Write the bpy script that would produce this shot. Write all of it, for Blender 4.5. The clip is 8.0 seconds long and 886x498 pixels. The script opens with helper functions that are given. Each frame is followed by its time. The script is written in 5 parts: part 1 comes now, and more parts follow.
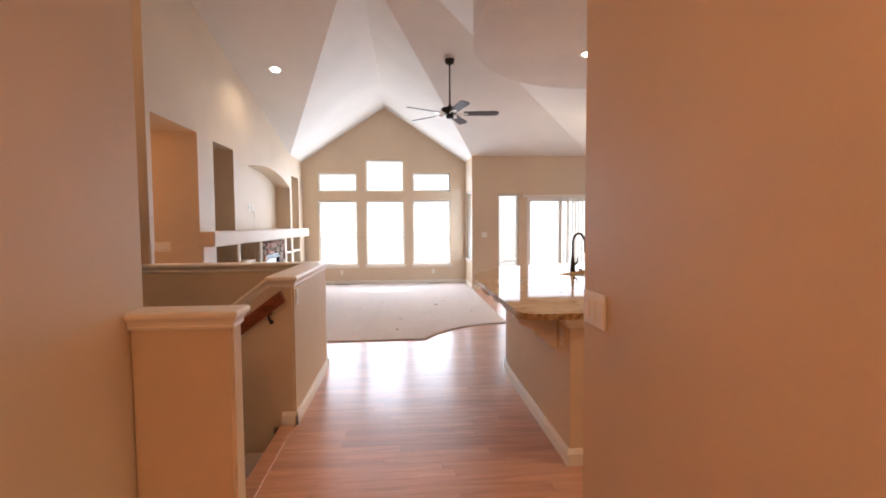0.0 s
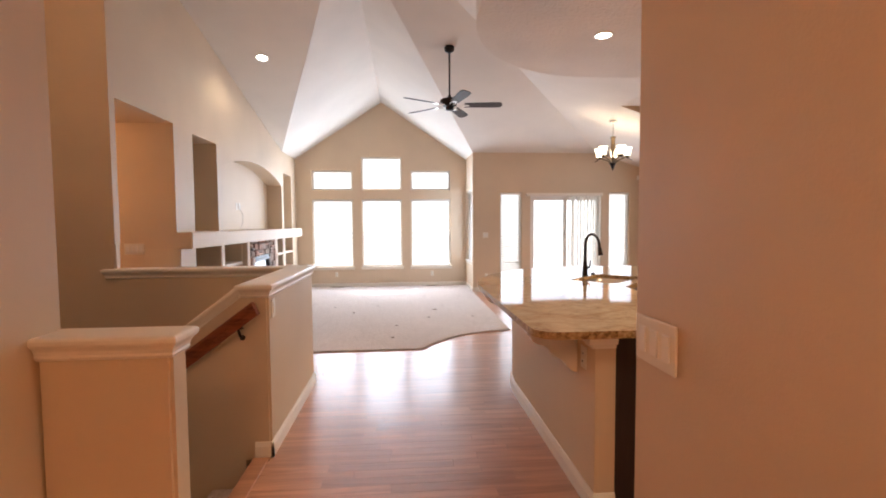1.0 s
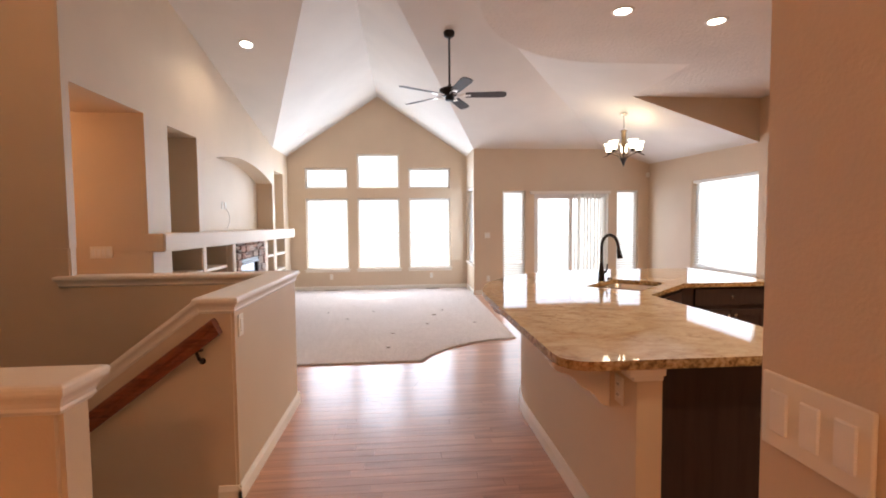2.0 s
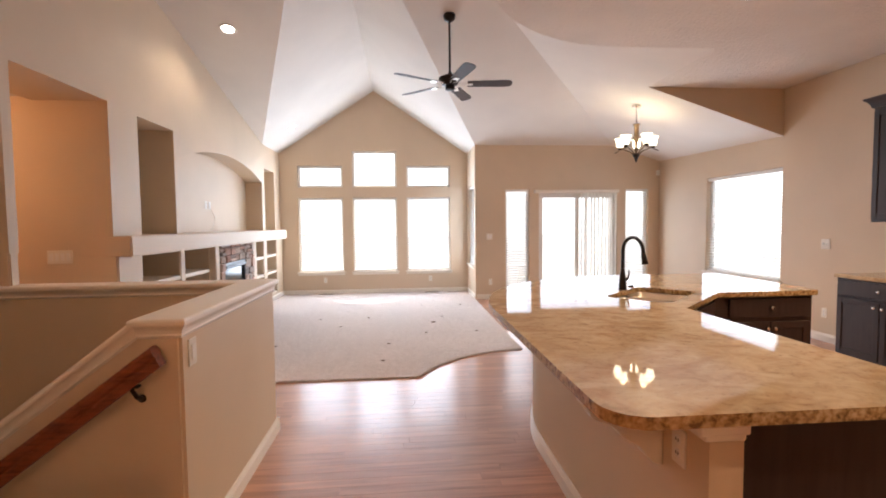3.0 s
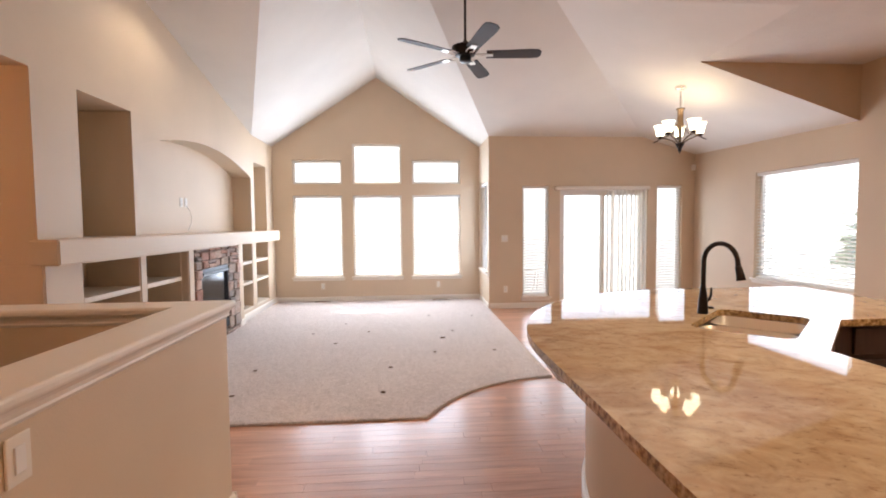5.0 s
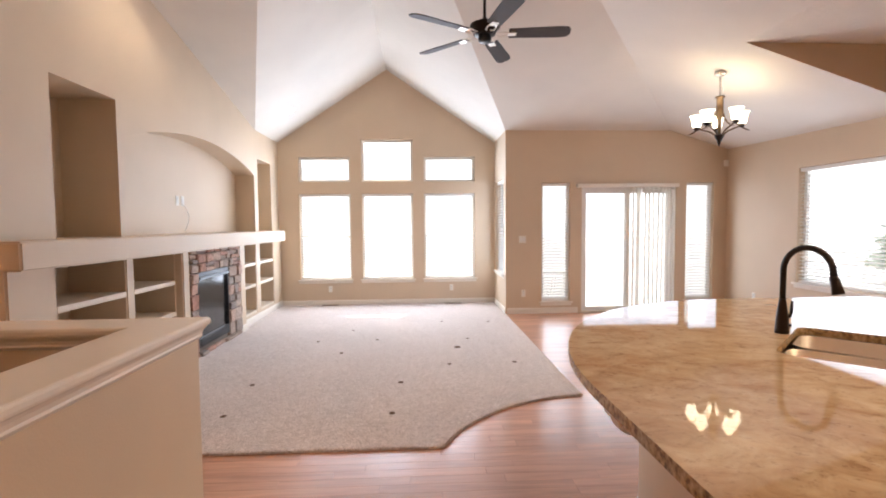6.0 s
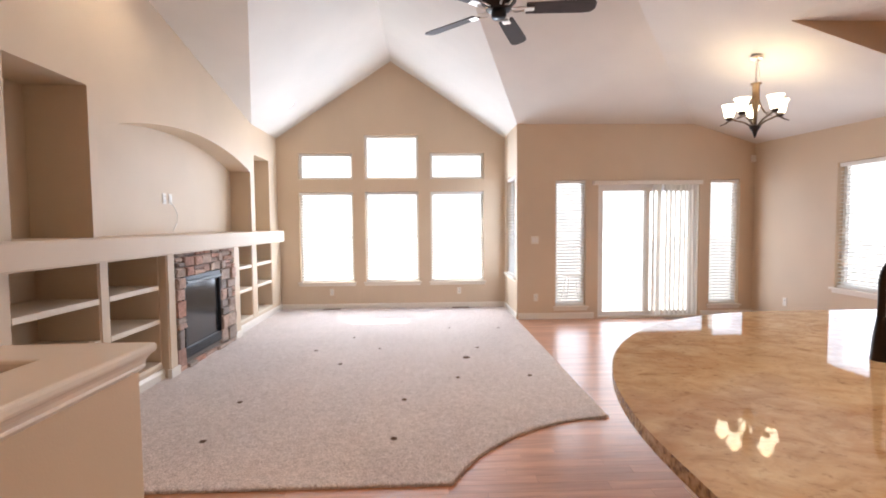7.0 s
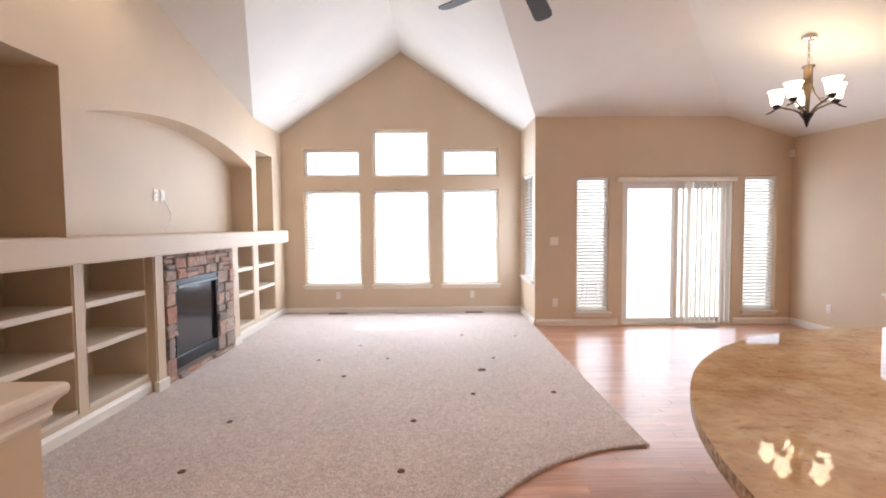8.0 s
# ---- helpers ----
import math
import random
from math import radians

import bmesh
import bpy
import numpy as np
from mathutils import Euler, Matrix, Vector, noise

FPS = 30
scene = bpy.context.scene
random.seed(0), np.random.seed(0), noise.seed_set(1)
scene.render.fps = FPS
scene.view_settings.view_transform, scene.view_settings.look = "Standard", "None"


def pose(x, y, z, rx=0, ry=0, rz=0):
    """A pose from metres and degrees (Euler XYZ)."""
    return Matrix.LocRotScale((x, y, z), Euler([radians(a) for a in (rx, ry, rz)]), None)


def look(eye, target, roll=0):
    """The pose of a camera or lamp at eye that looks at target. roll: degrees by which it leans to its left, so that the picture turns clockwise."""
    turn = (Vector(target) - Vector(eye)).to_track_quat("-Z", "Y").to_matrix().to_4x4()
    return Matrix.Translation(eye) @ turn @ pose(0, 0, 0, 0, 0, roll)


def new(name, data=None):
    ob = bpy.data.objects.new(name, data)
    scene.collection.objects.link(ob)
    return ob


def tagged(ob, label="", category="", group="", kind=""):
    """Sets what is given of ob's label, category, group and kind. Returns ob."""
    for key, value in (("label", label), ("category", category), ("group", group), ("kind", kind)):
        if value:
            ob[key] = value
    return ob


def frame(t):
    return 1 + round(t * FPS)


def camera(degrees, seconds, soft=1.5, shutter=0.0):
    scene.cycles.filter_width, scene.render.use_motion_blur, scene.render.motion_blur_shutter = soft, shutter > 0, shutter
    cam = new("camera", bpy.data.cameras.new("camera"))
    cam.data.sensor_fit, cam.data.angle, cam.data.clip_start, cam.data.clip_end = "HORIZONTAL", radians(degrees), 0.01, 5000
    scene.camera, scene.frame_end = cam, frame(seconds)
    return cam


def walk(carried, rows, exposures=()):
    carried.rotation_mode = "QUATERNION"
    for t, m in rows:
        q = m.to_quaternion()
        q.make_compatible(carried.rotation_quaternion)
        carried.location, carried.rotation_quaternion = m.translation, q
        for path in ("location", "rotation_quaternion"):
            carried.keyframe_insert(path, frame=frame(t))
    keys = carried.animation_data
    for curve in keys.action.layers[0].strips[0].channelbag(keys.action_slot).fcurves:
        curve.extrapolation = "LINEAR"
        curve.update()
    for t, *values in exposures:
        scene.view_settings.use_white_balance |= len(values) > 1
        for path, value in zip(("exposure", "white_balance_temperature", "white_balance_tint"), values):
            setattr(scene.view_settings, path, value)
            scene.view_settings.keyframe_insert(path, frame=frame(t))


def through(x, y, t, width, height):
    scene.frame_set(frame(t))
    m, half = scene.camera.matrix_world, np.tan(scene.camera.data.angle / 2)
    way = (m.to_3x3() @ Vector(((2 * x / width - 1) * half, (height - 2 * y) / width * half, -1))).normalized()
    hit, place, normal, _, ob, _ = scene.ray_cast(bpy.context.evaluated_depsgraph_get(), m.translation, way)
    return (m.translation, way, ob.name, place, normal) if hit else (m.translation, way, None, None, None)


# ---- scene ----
cam = camera(86.8, 8.0, 1.9)
PATH = [
    (0, (0.123, 0.028, 1.459), (0.282, 2.019, 1.353), -0.4),
    (0.5, (0.144, 0.258, 1.463), (0.304, 2.248, 1.357), -0.4),
    (1, (0.161, 0.5, 1.457), (0.323, 2.491, 1.351), -0.4),
    (1.5, (0.177, 0.738, 1.455), (0.339, 2.729, 1.348), -0.5),
    (3, (0.231, 1.479, 1.465), (0.398, 3.469, 1.359), -0.6),
    (3.5, (0.235, 1.702, 1.464), (0.402, 3.692, 1.358), -0.6),
    (4, (0.235, 1.946, 1.472), (0.402, 3.936, 1.365), -0.5),
    (4.5, (0.238, 2.182, 1.468), (0.4, 4.172, 1.363), -0.5),
    (6, (0.222, 2.893, 1.467), (0.32, 4.888, 1.363), -0.5),
    (6.5, (0.22, 3.111, 1.464), (0.305, 5.106, 1.36), -0.5),
    (7, (0.228, 3.335, 1.465), (0.299, 5.331, 1.361), -0.5),
    (7.5, (0.213, 3.567, 1.45), (0.269, 5.563, 1.35), -0.5),
    (8, (0.211, 3.783, 1.449), (0.238, 5.78, 1.349), -0.4),
]
walk(cam, [(t, look(eye, target, roll)) for t, eye, target, roll in PATH])

# ---- light ----
scene.view_settings.exposure = 0.80
world = bpy.data.worlds.new("sky")
scene.world = world
world.use_nodes = True
wn = world.node_tree
sky = wn.nodes.new("ShaderNodeTexSky")
sky.sky_type, sky.sun_disc = "NISHITA", False
SUN_UP, SUN_AZ = radians(64.1), radians(5.5)
sky.sun_elevation, sky.sun_rotation = SUN_UP, SUN_AZ
wn.links.new(sky.outputs[0], wn.nodes["Background"].inputs[0])
wn.nodes["Background"].inputs[1].default_value = 0.15

sun = new("sun", bpy.data.lights.new("sun", "SUN"))
sun.data.energy, sun.data.angle, sun.data.color = 5.0, radians(0.5), (1, 0.95, 0.87)
sun_way = Vector((math.sin(SUN_AZ) * math.cos(SUN_UP), math.cos(SUN_AZ) * math.cos(SUN_UP), math.sin(SUN_UP)))
sun.matrix_world = look(sun_way * 30, (0, 0, 0))


def window_light(name, eye, target, w, h, radiance, color=(0.84, 0.985, 1.22), tilt=0.10, spread=155):
    """Sky light that comes in through one opening."""
    ob = new(name, bpy.data.lights.new(name, "AREA"))
    ob.data.shape, ob.data.size, ob.data.size_y = "RECTANGLE", w, h
    ob.data.spread = radians(spread)
    ob.data.energy, ob.data.color = radiance * math.pi * w * h, color
    way = (Vector(target) - Vector(eye)).normalized() - Vector((0, 0, tilt))
    ob.matrix_world = look(eye, Vector(eye) + way)
    return ob


def bulb_light(name, at, watts, size=0.04, color=(1.0, 0.72, 0.42)):
    ob = new(name, bpy.data.lights.new(name, "POINT"))
    ob.data.energy, ob.data.color, ob.data.shadow_soft_size = watts, color, size
    ob.location = at
    return ob


def spot_light(name, at, target, watts, color=(1.0, 0.86, 0.69), cone=150):
    ob = new(name, bpy.data.lights.new(name, "SPOT"))
    ob.data.energy, ob.data.color, ob.data.shadow_soft_size = watts, color, 0.05
    ob.data.spot_size, ob.data.spot_blend = radians(cone), 0.6
    ob.matrix_world = look(at, target)
    return ob


# the plan, in metres
WL, FAR, JOG, DIN, WR = -2.33, 11.56, 1.61, 10.43, 5.30
SPRING, APEX_X, APEX_Z, RIDGE_Y, FLAT = 2.967, -0.357, 4.272, 4.94, 3.21
WT = 0.16
LOWER = [(-1.97, -1.035), (-0.835, 0.103), (0.308, 1.245)]
SKY = 4.45
for a, b in LOWER:
    window_light("sky_light", ((a + b) / 2, FAR - 0.05, 1.26), ((a + b) / 2, 0, 1.26), b - a, 1.57, SKY * 0.66, tilt=0.0, spread=174)
for (a, b), top in zip(LOWER, (2.715, 3.03, 2.715)):
    window_light("sky_light", ((a + b) / 2, FAR - 0.05, (2.262 + top) / 2), ((a + b) / 2, 0, (2.262 + top) / 2), b - a, top - 2.262, SKY * 0.84, tilt=0.0, spread=178)
for a, b, z0, z1, k in ((2.20, 2.675, 0.19, 2.125, 0.24), (4.61, 5.075, 0.19, 2.125, 0.22), (2.86, 4.44, 0.05, 2.05, 0.22)):
    window_light("sky_light", ((a + b) / 2, DIN - 0.115, (z0 + z1) / 2), ((a + b) / 2, 0, (z0 + z1) / 2), b - a, z1 - z0, SKY * k, tilt=0.0, spread=178)
window_light("sky_light", (WR - 0.05, 8.175, 1.41), (0, 8.175, 1.41), 1.58, 1.54, SKY * 0.26, tilt=0.0, spread=178)
window_light("sky_light", (JOG - 0.05, 10.97, 1.42), (0, 10.97, 1.42), 0.84, 1.58, SKY * 0.32, tilt=0.0, spread=178)


# ---- materials ----
def material(name, color, rough=0.6, metal=0.0, coat=0.0):
    m = bpy.data.materials.new(name)
    m.use_nodes = True
    b = m.node_tree.nodes["Principled BSDF"]
    b.inputs["Base Color"].default_value = (*color, 1)
    b.inputs["Roughness"].default_value, b.inputs["Metallic"].default_value = rough, metal
    b.inputs["Coat Weight"].default_value = coat
    return m, m.node_tree, b


def node(t, kind, inputs=(), operation="", data_type="", blend_type=""):
    n = t.nodes.new(kind)
    if operation:
        n.operation = operation
    if data_type:
        n.data_type, n.blend_type = data_type, blend_type
    for k, v in dict(inputs).items():
        if isinstance(v, bpy.types.NodeSocket):
            t.links.new(v, n.inputs[k])
        else:
            n.inputs[k].default_value = v
    return n


def coords(t, scale=(1, 1, 1), rot=(0, 0, 0)):
    g = node(t, "ShaderNodeNewGeometry")
    mp = node(t, "ShaderNodeMapping", {"Vector": g.outputs["Position"], "Scale": scale, "Rotation": rot})
    return mp.outputs[0]


def ramp(t, fac, stops):
    r = node(t, "ShaderNodeValToRGB", {"Fac": fac})
    e = r.color_ramp.elements
    e[0].position, e[0].color = stops[0][0], (*stops[0][1], 1)
    e[1].position, e[1].color = stops[-1][0], (*stops[-1][1], 1)
    for p, c in stops[1:-1]:
        x = e.new(p)
        x.color = (*c, 1)
    return r.outputs[0]


def bump(t, b, height, strength, distance):
    n = node(t, "ShaderNodeBump", {"Height": height, "Strength": strength, "Distance": distance})
    t.links.new(n.outputs[0], b.inputs["Normal"])


def paint(name, color, rough=0.55, peel=0.25, size=140, spread=0.04, depth=0.002):
    """Rolled wall paint over orange-peel plaster."""
    m, t, b = material(name, color, rough)
    v = coords(t)
    big = node(t, "ShaderNodeTexNoise", {"Vector": v, "Scale": 1.3, "Detail": 4.0})
    lo, hi = [c * (1 - spread) for c in color], [min(1, c * (1 + spread)) for c in color]
    t.links.new(ramp(t, big.outputs[0], [(0.3, lo), (0.7, hi)]), b.inputs["Base Color"])
    fine = node(t, "ShaderNodeTexNoise", {"Vector": v, "Scale": size, "Detail": 2.0})
    bump(t, b, fine.outputs[0], peel, depth)
    return m


M_WALL = paint("beige_wall_paint", (0.64, 0.507, 0.368))
M_CEIL = paint("off_white_ceiling_paint", (0.74, 0.695, 0.635), 0.7, 0.3, 90)
M_KNOCK = paint("textured_ceiling_paint", (0.73, 0.68, 0.62), 0.7, 1.0, 30, 0.06, 0.012)
M_TRIM = paint("white_trim_paint", (0.80, 0.74, 0.66), 0.35, 0.08, 60, 0.02)
M_SHELF = paint("cream_shelf_paint", (0.74, 0.64, 0.52), 0.5, 0.2, 120, 0.03)
M_PLASTIC = material("white_plastic", (0.80, 0.75, 0.67), 0.35)[0]
M_VINYL = material("white_vinyl", (0.82, 0.80, 0.77), 0.4)[0]
M_DARK = material("dark_slot", (0.02, 0.018, 0.016), 0.6)[0]
M_BLACK = material("black_firebox_metal", (0.018, 0.018, 0.02), 0.38, 0.4)[0]
M_STEEL = material("brushed_steel", (0.78, 0.74, 0.68), 0.38, 1.0)[0]
M_NICKEL = material("satin_nickel", (0.72, 0.68, 0.63), 0.22, 1.0)[0]


def streaks(name, base, dark, rough, stretch, coat=0.0, spread=0.25, scale=1.0):
    """Wood: grain stretched along one axis, each piece of its own tone."""
    m, t, b = material(name, base, rough, 0, coat)
    info = node(t, "ShaderNodeObjectInfo")
    geo = node(t, "ShaderNodeNewGeometry")
    add = node(t, "ShaderNodeMath", {0: info.outputs["Random"], 1: geo.outputs["Random Per Island"]}, operation="ADD")
    shift = node(t, "ShaderNodeMath", {0: add.outputs[0], 1: 37.0}, operation="MULTIPLY")
    v = coords(t, [s * scale for s in stretch])
    off = node(t, "ShaderNodeVectorMath", {0: v, 1: shift.outputs[0]}, operation="ADD")
    n = node(t, "ShaderNodeTexNoise", {"Vector": off.outputs[0], "Scale": 1.0, "Detail": 7.0, "Distortion": 0.6})
    col = ramp(t, n.outputs[0], [(0.28, dark), (0.5, base), (0.75, [min(1, c * 1.25) for c in base])])
    tone = node(t, "ShaderNodeMath", {0: add.outputs[0], 1: 1.0}, operation="FRACT")
    val = node(t, "ShaderNodeMapRange", {"Value": tone.outputs[0], "To Min": 1 - spread, "To Max": 1 + spread})
    hsv = node(t, "ShaderNodeHueSaturation", {"Color": col, "Value": val.outputs[0]})
    t.links.new(hsv.outputs[0], b.inputs["Base Color"])
    rr = node(t, "ShaderNodeMapRange", {"Value": n.outputs[0], "To Min": rough * 0.75, "To Max": rough * 1.3})
    t.links.new(rr.outputs[0], b.inputs["Roughness"])
    bump(t, b, n.outputs[0], 0.06, 0.001)
    return m


M_FLOOR = streaks("red_oak_floor", (0.51, 0.255, 0.155), (0.39, 0.175, 0.10), 0.42, (2.2, 26, 26), 0.65, 0.12)
M_FLOOR.node_tree.nodes["Principled BSDF"].inputs["Specular IOR Level"].default_value = 0.5
M_FLOOR.node_tree.nodes["Principled BSDF"].inputs["Coat Roughness"].default_value = 0.19
M_RAIL = streaks("cherry_stained_wood", (0.22, 0.062, 0.026), (0.10, 0.024, 0.010), 0.42, (6, 60, 60), 0.0, 0.1)
M_RAIL.node_tree.nodes["Principled BSDF"].inputs["Specular IOR Level"].default_value = 0.25
M_CAB = streaks("espresso_stained_wood", (0.036, 0.022, 0.019), (0.026, 0.015, 0.013), 0.42, (30, 30, 3), 0.0, 0.1)
M_CAB.node_tree.nodes["Principled BSDF"].inputs["Specular IOR Level"].default_value = 0.3


def granite():
    m, t, b = material("golden_beige_granite", (0.45, 0.3, 0.18), 0.03)
    b.inputs["Specular IOR Level"].default_value = 0.4
    v = coords(t, (1, 1.3, 1), (0, 0, 0.5))
    warp = node(t, "ShaderNodeTexNoise", {"Vector": v, "Scale": 8.0, "Detail": 9.0, "Roughness": 0.68, "Distortion": 0.8})
    base = ramp(t, warp.outputs[0], [(0.30, (0.31, 0.195, 0.115)), (0.41, (0.44, 0.305, 0.19)), (0.55, (0.525, 0.39, 0.255)), (0.75, (0.59, 0.47, 0.335))])
    cloud = node(t, "ShaderNodeTexNoise", {"Vector": v, "Scale": 2.1, "Detail": 4.0, "Roughness": 0.6, "Distortion": 1.2})
    tint = ramp(t, cloud.outputs[0], [(0.36, (0.82, 0.70, 0.62)), (0.52, (1, 1, 1)), (0.7, (1.05, 1.06, 1.08))])
    fleck = node(t, "ShaderNodeTexNoise", {"Vector": v, "Scale": 34.0, "Detail": 8.0, "Roughness": 0.72})
    spots = ramp(t, fleck.outputs[0], [(0.30, (0.45, 0.32, 0.26)), (0.44, (1, 1, 1)), (0.68, (1.08, 1.05, 1.0))])
    mix = node(t, "ShaderNodeMix", {0: 0.75, 6: base, 7: spots}, data_type="RGBA", blend_type="MULTIPLY")
    mix2 = node(t, "ShaderNodeMix", {0: 0.9, 6: mix.outputs[2], 7: tint}, data_type="RGBA", blend_type="MULTIPLY")
    t.links.new(mix2.outputs[2], b.inputs["Base Color"])
    rr = node(t, "ShaderNodeMapRange", {"Value": fleck.outputs[0], "To Min": 0.015, "To Max": 0.045})
    t.links.new(rr.outputs[0], b.inputs["Roughness"])
    return m


def granite_edge():
    m, t, b = material("rough_granite_edge", (0.2, 0.12, 0.06), 0.25)
    v = coords(t)
    n = node(t, "ShaderNodeTexNoise", {"Vector": v, "Scale": 55.0, "Detail": 5.0})
    t.links.new(ramp(t, n.outputs[0], [(0.33, (0.15, 0.08, 0.035)), (0.5, (0.38, 0.23, 0.10)), (0.7, (0.58, 0.41, 0.22))]), b.inputs["Base Color"])
    bump(t, b, n.outputs[0], 0.5, 0.004)
    return m


M_GRANITE, M_GEDGE = granite(), granite_edge()


def carpet_material():
    m, t, b = material("beige_cut_pile_carpet", (0.55, 0.46, 0.38), 0.95)
    v = coords(t)
    big = node(t, "ShaderNodeTexNoise", {"Vector": v, "Scale": 1.6, "Detail": 5.0, "Roughness": 0.6})
    tuft = node(t, "ShaderNodeTexNoise", {"Vector": v, "Scale": 105.0, "Detail": 4.0, "Roughness": 0.7})
    clump = node(t, "ShaderNodeTexNoise", {"Vector": v, "Scale": 24.0, "Detail": 3.0})
    c1 = ramp(t, tuft.outputs[0], [(0.36, (0.42, 0.33, 0.295)), (0.50, (0.68, 0.575, 0.53)), (0.62, (0.90, 0.80, 0.75))])
    c2 = ramp(t, big.outputs[0], [(0.3, (0.90, 0.90, 0.90)), (0.7, (1, 1, 1))])
    c3 = ramp(t, clump.outputs[0], [(0.33, (0.84, 0.82, 0.81)), (0.62, (1, 1, 1))])
    mix = node(t, "ShaderNodeMix", {0: 1.0, 6: c1, 7: c2}, data_type="RGBA", blend_type="MULTIPLY")
    mix2 = node(t, "ShaderNodeMix", {0: 1.0, 6: mix.outputs[2], 7: c3}, data_type="RGBA", blend_type="MULTIPLY")
    t.links.new(mix2.outputs[2], b.inputs["Base Color"])
    add = node(t, "ShaderNodeMath", {0: tuft.outputs[0], 1: clump.outputs[0]}, operation="ADD")
    bump(t, b, add.outputs[0], 0.8, 0.009)
    b.inputs["Sheen Weight"].default_value = 0.3
    return m


M_CARPET = carpet_material()


def stone_material():
    m, t, b = material("ledge_stone", (0.3, 0.22, 0.18), 0.85)
    info = node(t, "ShaderNodeObjectInfo")
    tone = ramp(t, info.outputs["Random"], [(0.0, (0.36, 0.28, 0.235)), (0.25, (0.50, 0.39, 0.32)), (0.45, (0.29, 0.25, 0.23)), (0.62, (0.52, 0.28, 0.21)), (0.8, (0.57, 0.45, 0.37)), (1.0, (0.45, 0.29, 0.235))])
    v = coords(t)
    n = node(t, "ShaderNodeTexNoise", {"Vector": v, "Scale": 28.0, "Detail": 8.0, "Roughness": 0.65})
    shade = ramp(t, n.outputs[0], [(0.3, (0.6, 0.58, 0.56)), (0.7, (1.15, 1.12, 1.1))])
    mix = node(t, "ShaderNodeMix", {0: 1.0, 6: tone, 7: shade}, data_type="RGBA", blend_type="MULTIPLY")
    t.links.new(mix.outputs[2], b.inputs["Base Color"])
    bump(t, b, n.outputs[0], 0.8, 0.012)
    return m


M_STONE = stone_material()
M_MORTAR = paint("grey_mortar", (0.20, 0.17, 0.15), 0.95, 0.8, 60)


def glass_material(name, tint=(1, 1, 1), rough=0.0):
    m, t, b = material(name, tint, rough)
    b.inputs["Transmission Weight"].default_value = 1.0
    b.inputs["IOR"].default_value = 1.45
    return m


def thin(name, color, through, rough=0.5):
    """A thin sheet that lets part of the light through."""
    m, t, b = material(name, color, rough)
    tr = node(t, "ShaderNodeBsdfTranslucent", {"Color": (*color, 1)})
    mx = node(t, "ShaderNodeMixShader", {0: through, 1: b.outputs[0], 2: tr.outputs[0]})
    t.links.new(mx.outputs[0], t.nodes["Material Output"].inputs[0])
    return m


M_PANE = glass_material("window_glass")
M_FIREGLASS = material("dark_fire_glass", (0.03, 0.03, 0.032), 0.12)[0]
M_SLAT = thin("white_blind_slat", (0.96, 0.96, 0.96), 0.88)
M_VANE = thin("white_fabric_vane", (0.94, 0.92, 0.89), 0.75)


def glow(name, color, strength):
    m, t, b = material(name, (0.9, 0.88, 0.84), 0.3)
    b.inputs["Emission Color"].default_value, b.inputs["Emission Strength"].default_value = (*color, 1), strength
    return m


M_BULB = glow("lit_frosted_glass", (1.0, 0.86, 0.62), 3.5)
M_CANLIGHT = glow("lit_lamp_lens", (1.0, 0.9, 0.74), 8.0)
M_BRONZE = material("dark_bronze", (0.035, 0.026, 0.022), 0.35, 0.8)[0]
M_BRUSHED = material("brushed_bronze_nickel", (0.15, 0.105, 0.07), 0.34, 1.0)[0]
M_BLADE = streaks("dark_fan_blade", (0.055, 0.045, 0.042), (0.03, 0.024, 0.022), 0.6, (5, 50, 50), 0.0, 0.05)
M_LAWN = paint("pale_concrete_patio", (0.55, 0.54, 0.52), 0.9, 0.5, 30)
M_FENCE = paint("weathered_fence", (0.55, 0.48, 0.40), 0.9, 0.3, 30)
# green washed out in the colour itself to imitate outdoor haze
M_LEAF = thin("glare_paled_leaves", (0.36, 0.40, 0.32), 0.5, 0.7)


# ---- mesh helpers ----
def part(name, bm, mat, parent=None, label="", smooth=False, at=None):
    me = bpy.data.meshes.new(name)
    bmesh.ops.recalc_face_normals(bm, faces=bm.faces)
    if smooth:
        for f in bm.faces:
            f.smooth = True
    bm.to_mesh(me)
    bm.free()
    for m in mat if isinstance(mat, (list, tuple)) else [mat]:
        me.materials.append(m)
    ob = new(name, me)
    if at:
        ob.location = at
    if parent:
        ob.parent = parent
    if label:
        tagged(ob, label)
    return ob


def empty(name, at=(0, 0, 0)):
    ob = new(name)
    ob.empty_display_size = 0.1
    ob.location = at
    return ob


def box(bm, x0, x1, y0, y1, z0, z1, bevel=0.0, segs=2, m=None):
    r = bmesh.ops.create_cube(bm, size=1)
    vs = r["verts"]
    for v in vs:
        v.co = Vector(((x0 + x1) / 2 + v.co.x * (x1 - x0), (y0 + y1) / 2 + v.co.y * (y1 - y0), (z0 + z1) / 2 + v.co.z * (z1 - z0)))
    if bevel:
        es = list({e for v in vs for e in v.link_edges})
        out = bmesh.ops.bevel(bm, geom=es, offset=bevel, segments=segs, affect="EDGES", profile=0.5)
        vs = list({v for f in out["faces"] for v in f.verts} | {v for v in vs if v.is_valid})
    if m is not None:
        bmesh.ops.transform(bm, matrix=m, verts=vs)
    return vs


def boxes(*rows, bevel=0.0):
    bm = bmesh.new()
    for r in rows:
        box(bm, *r, bevel=bevel)
    return bm


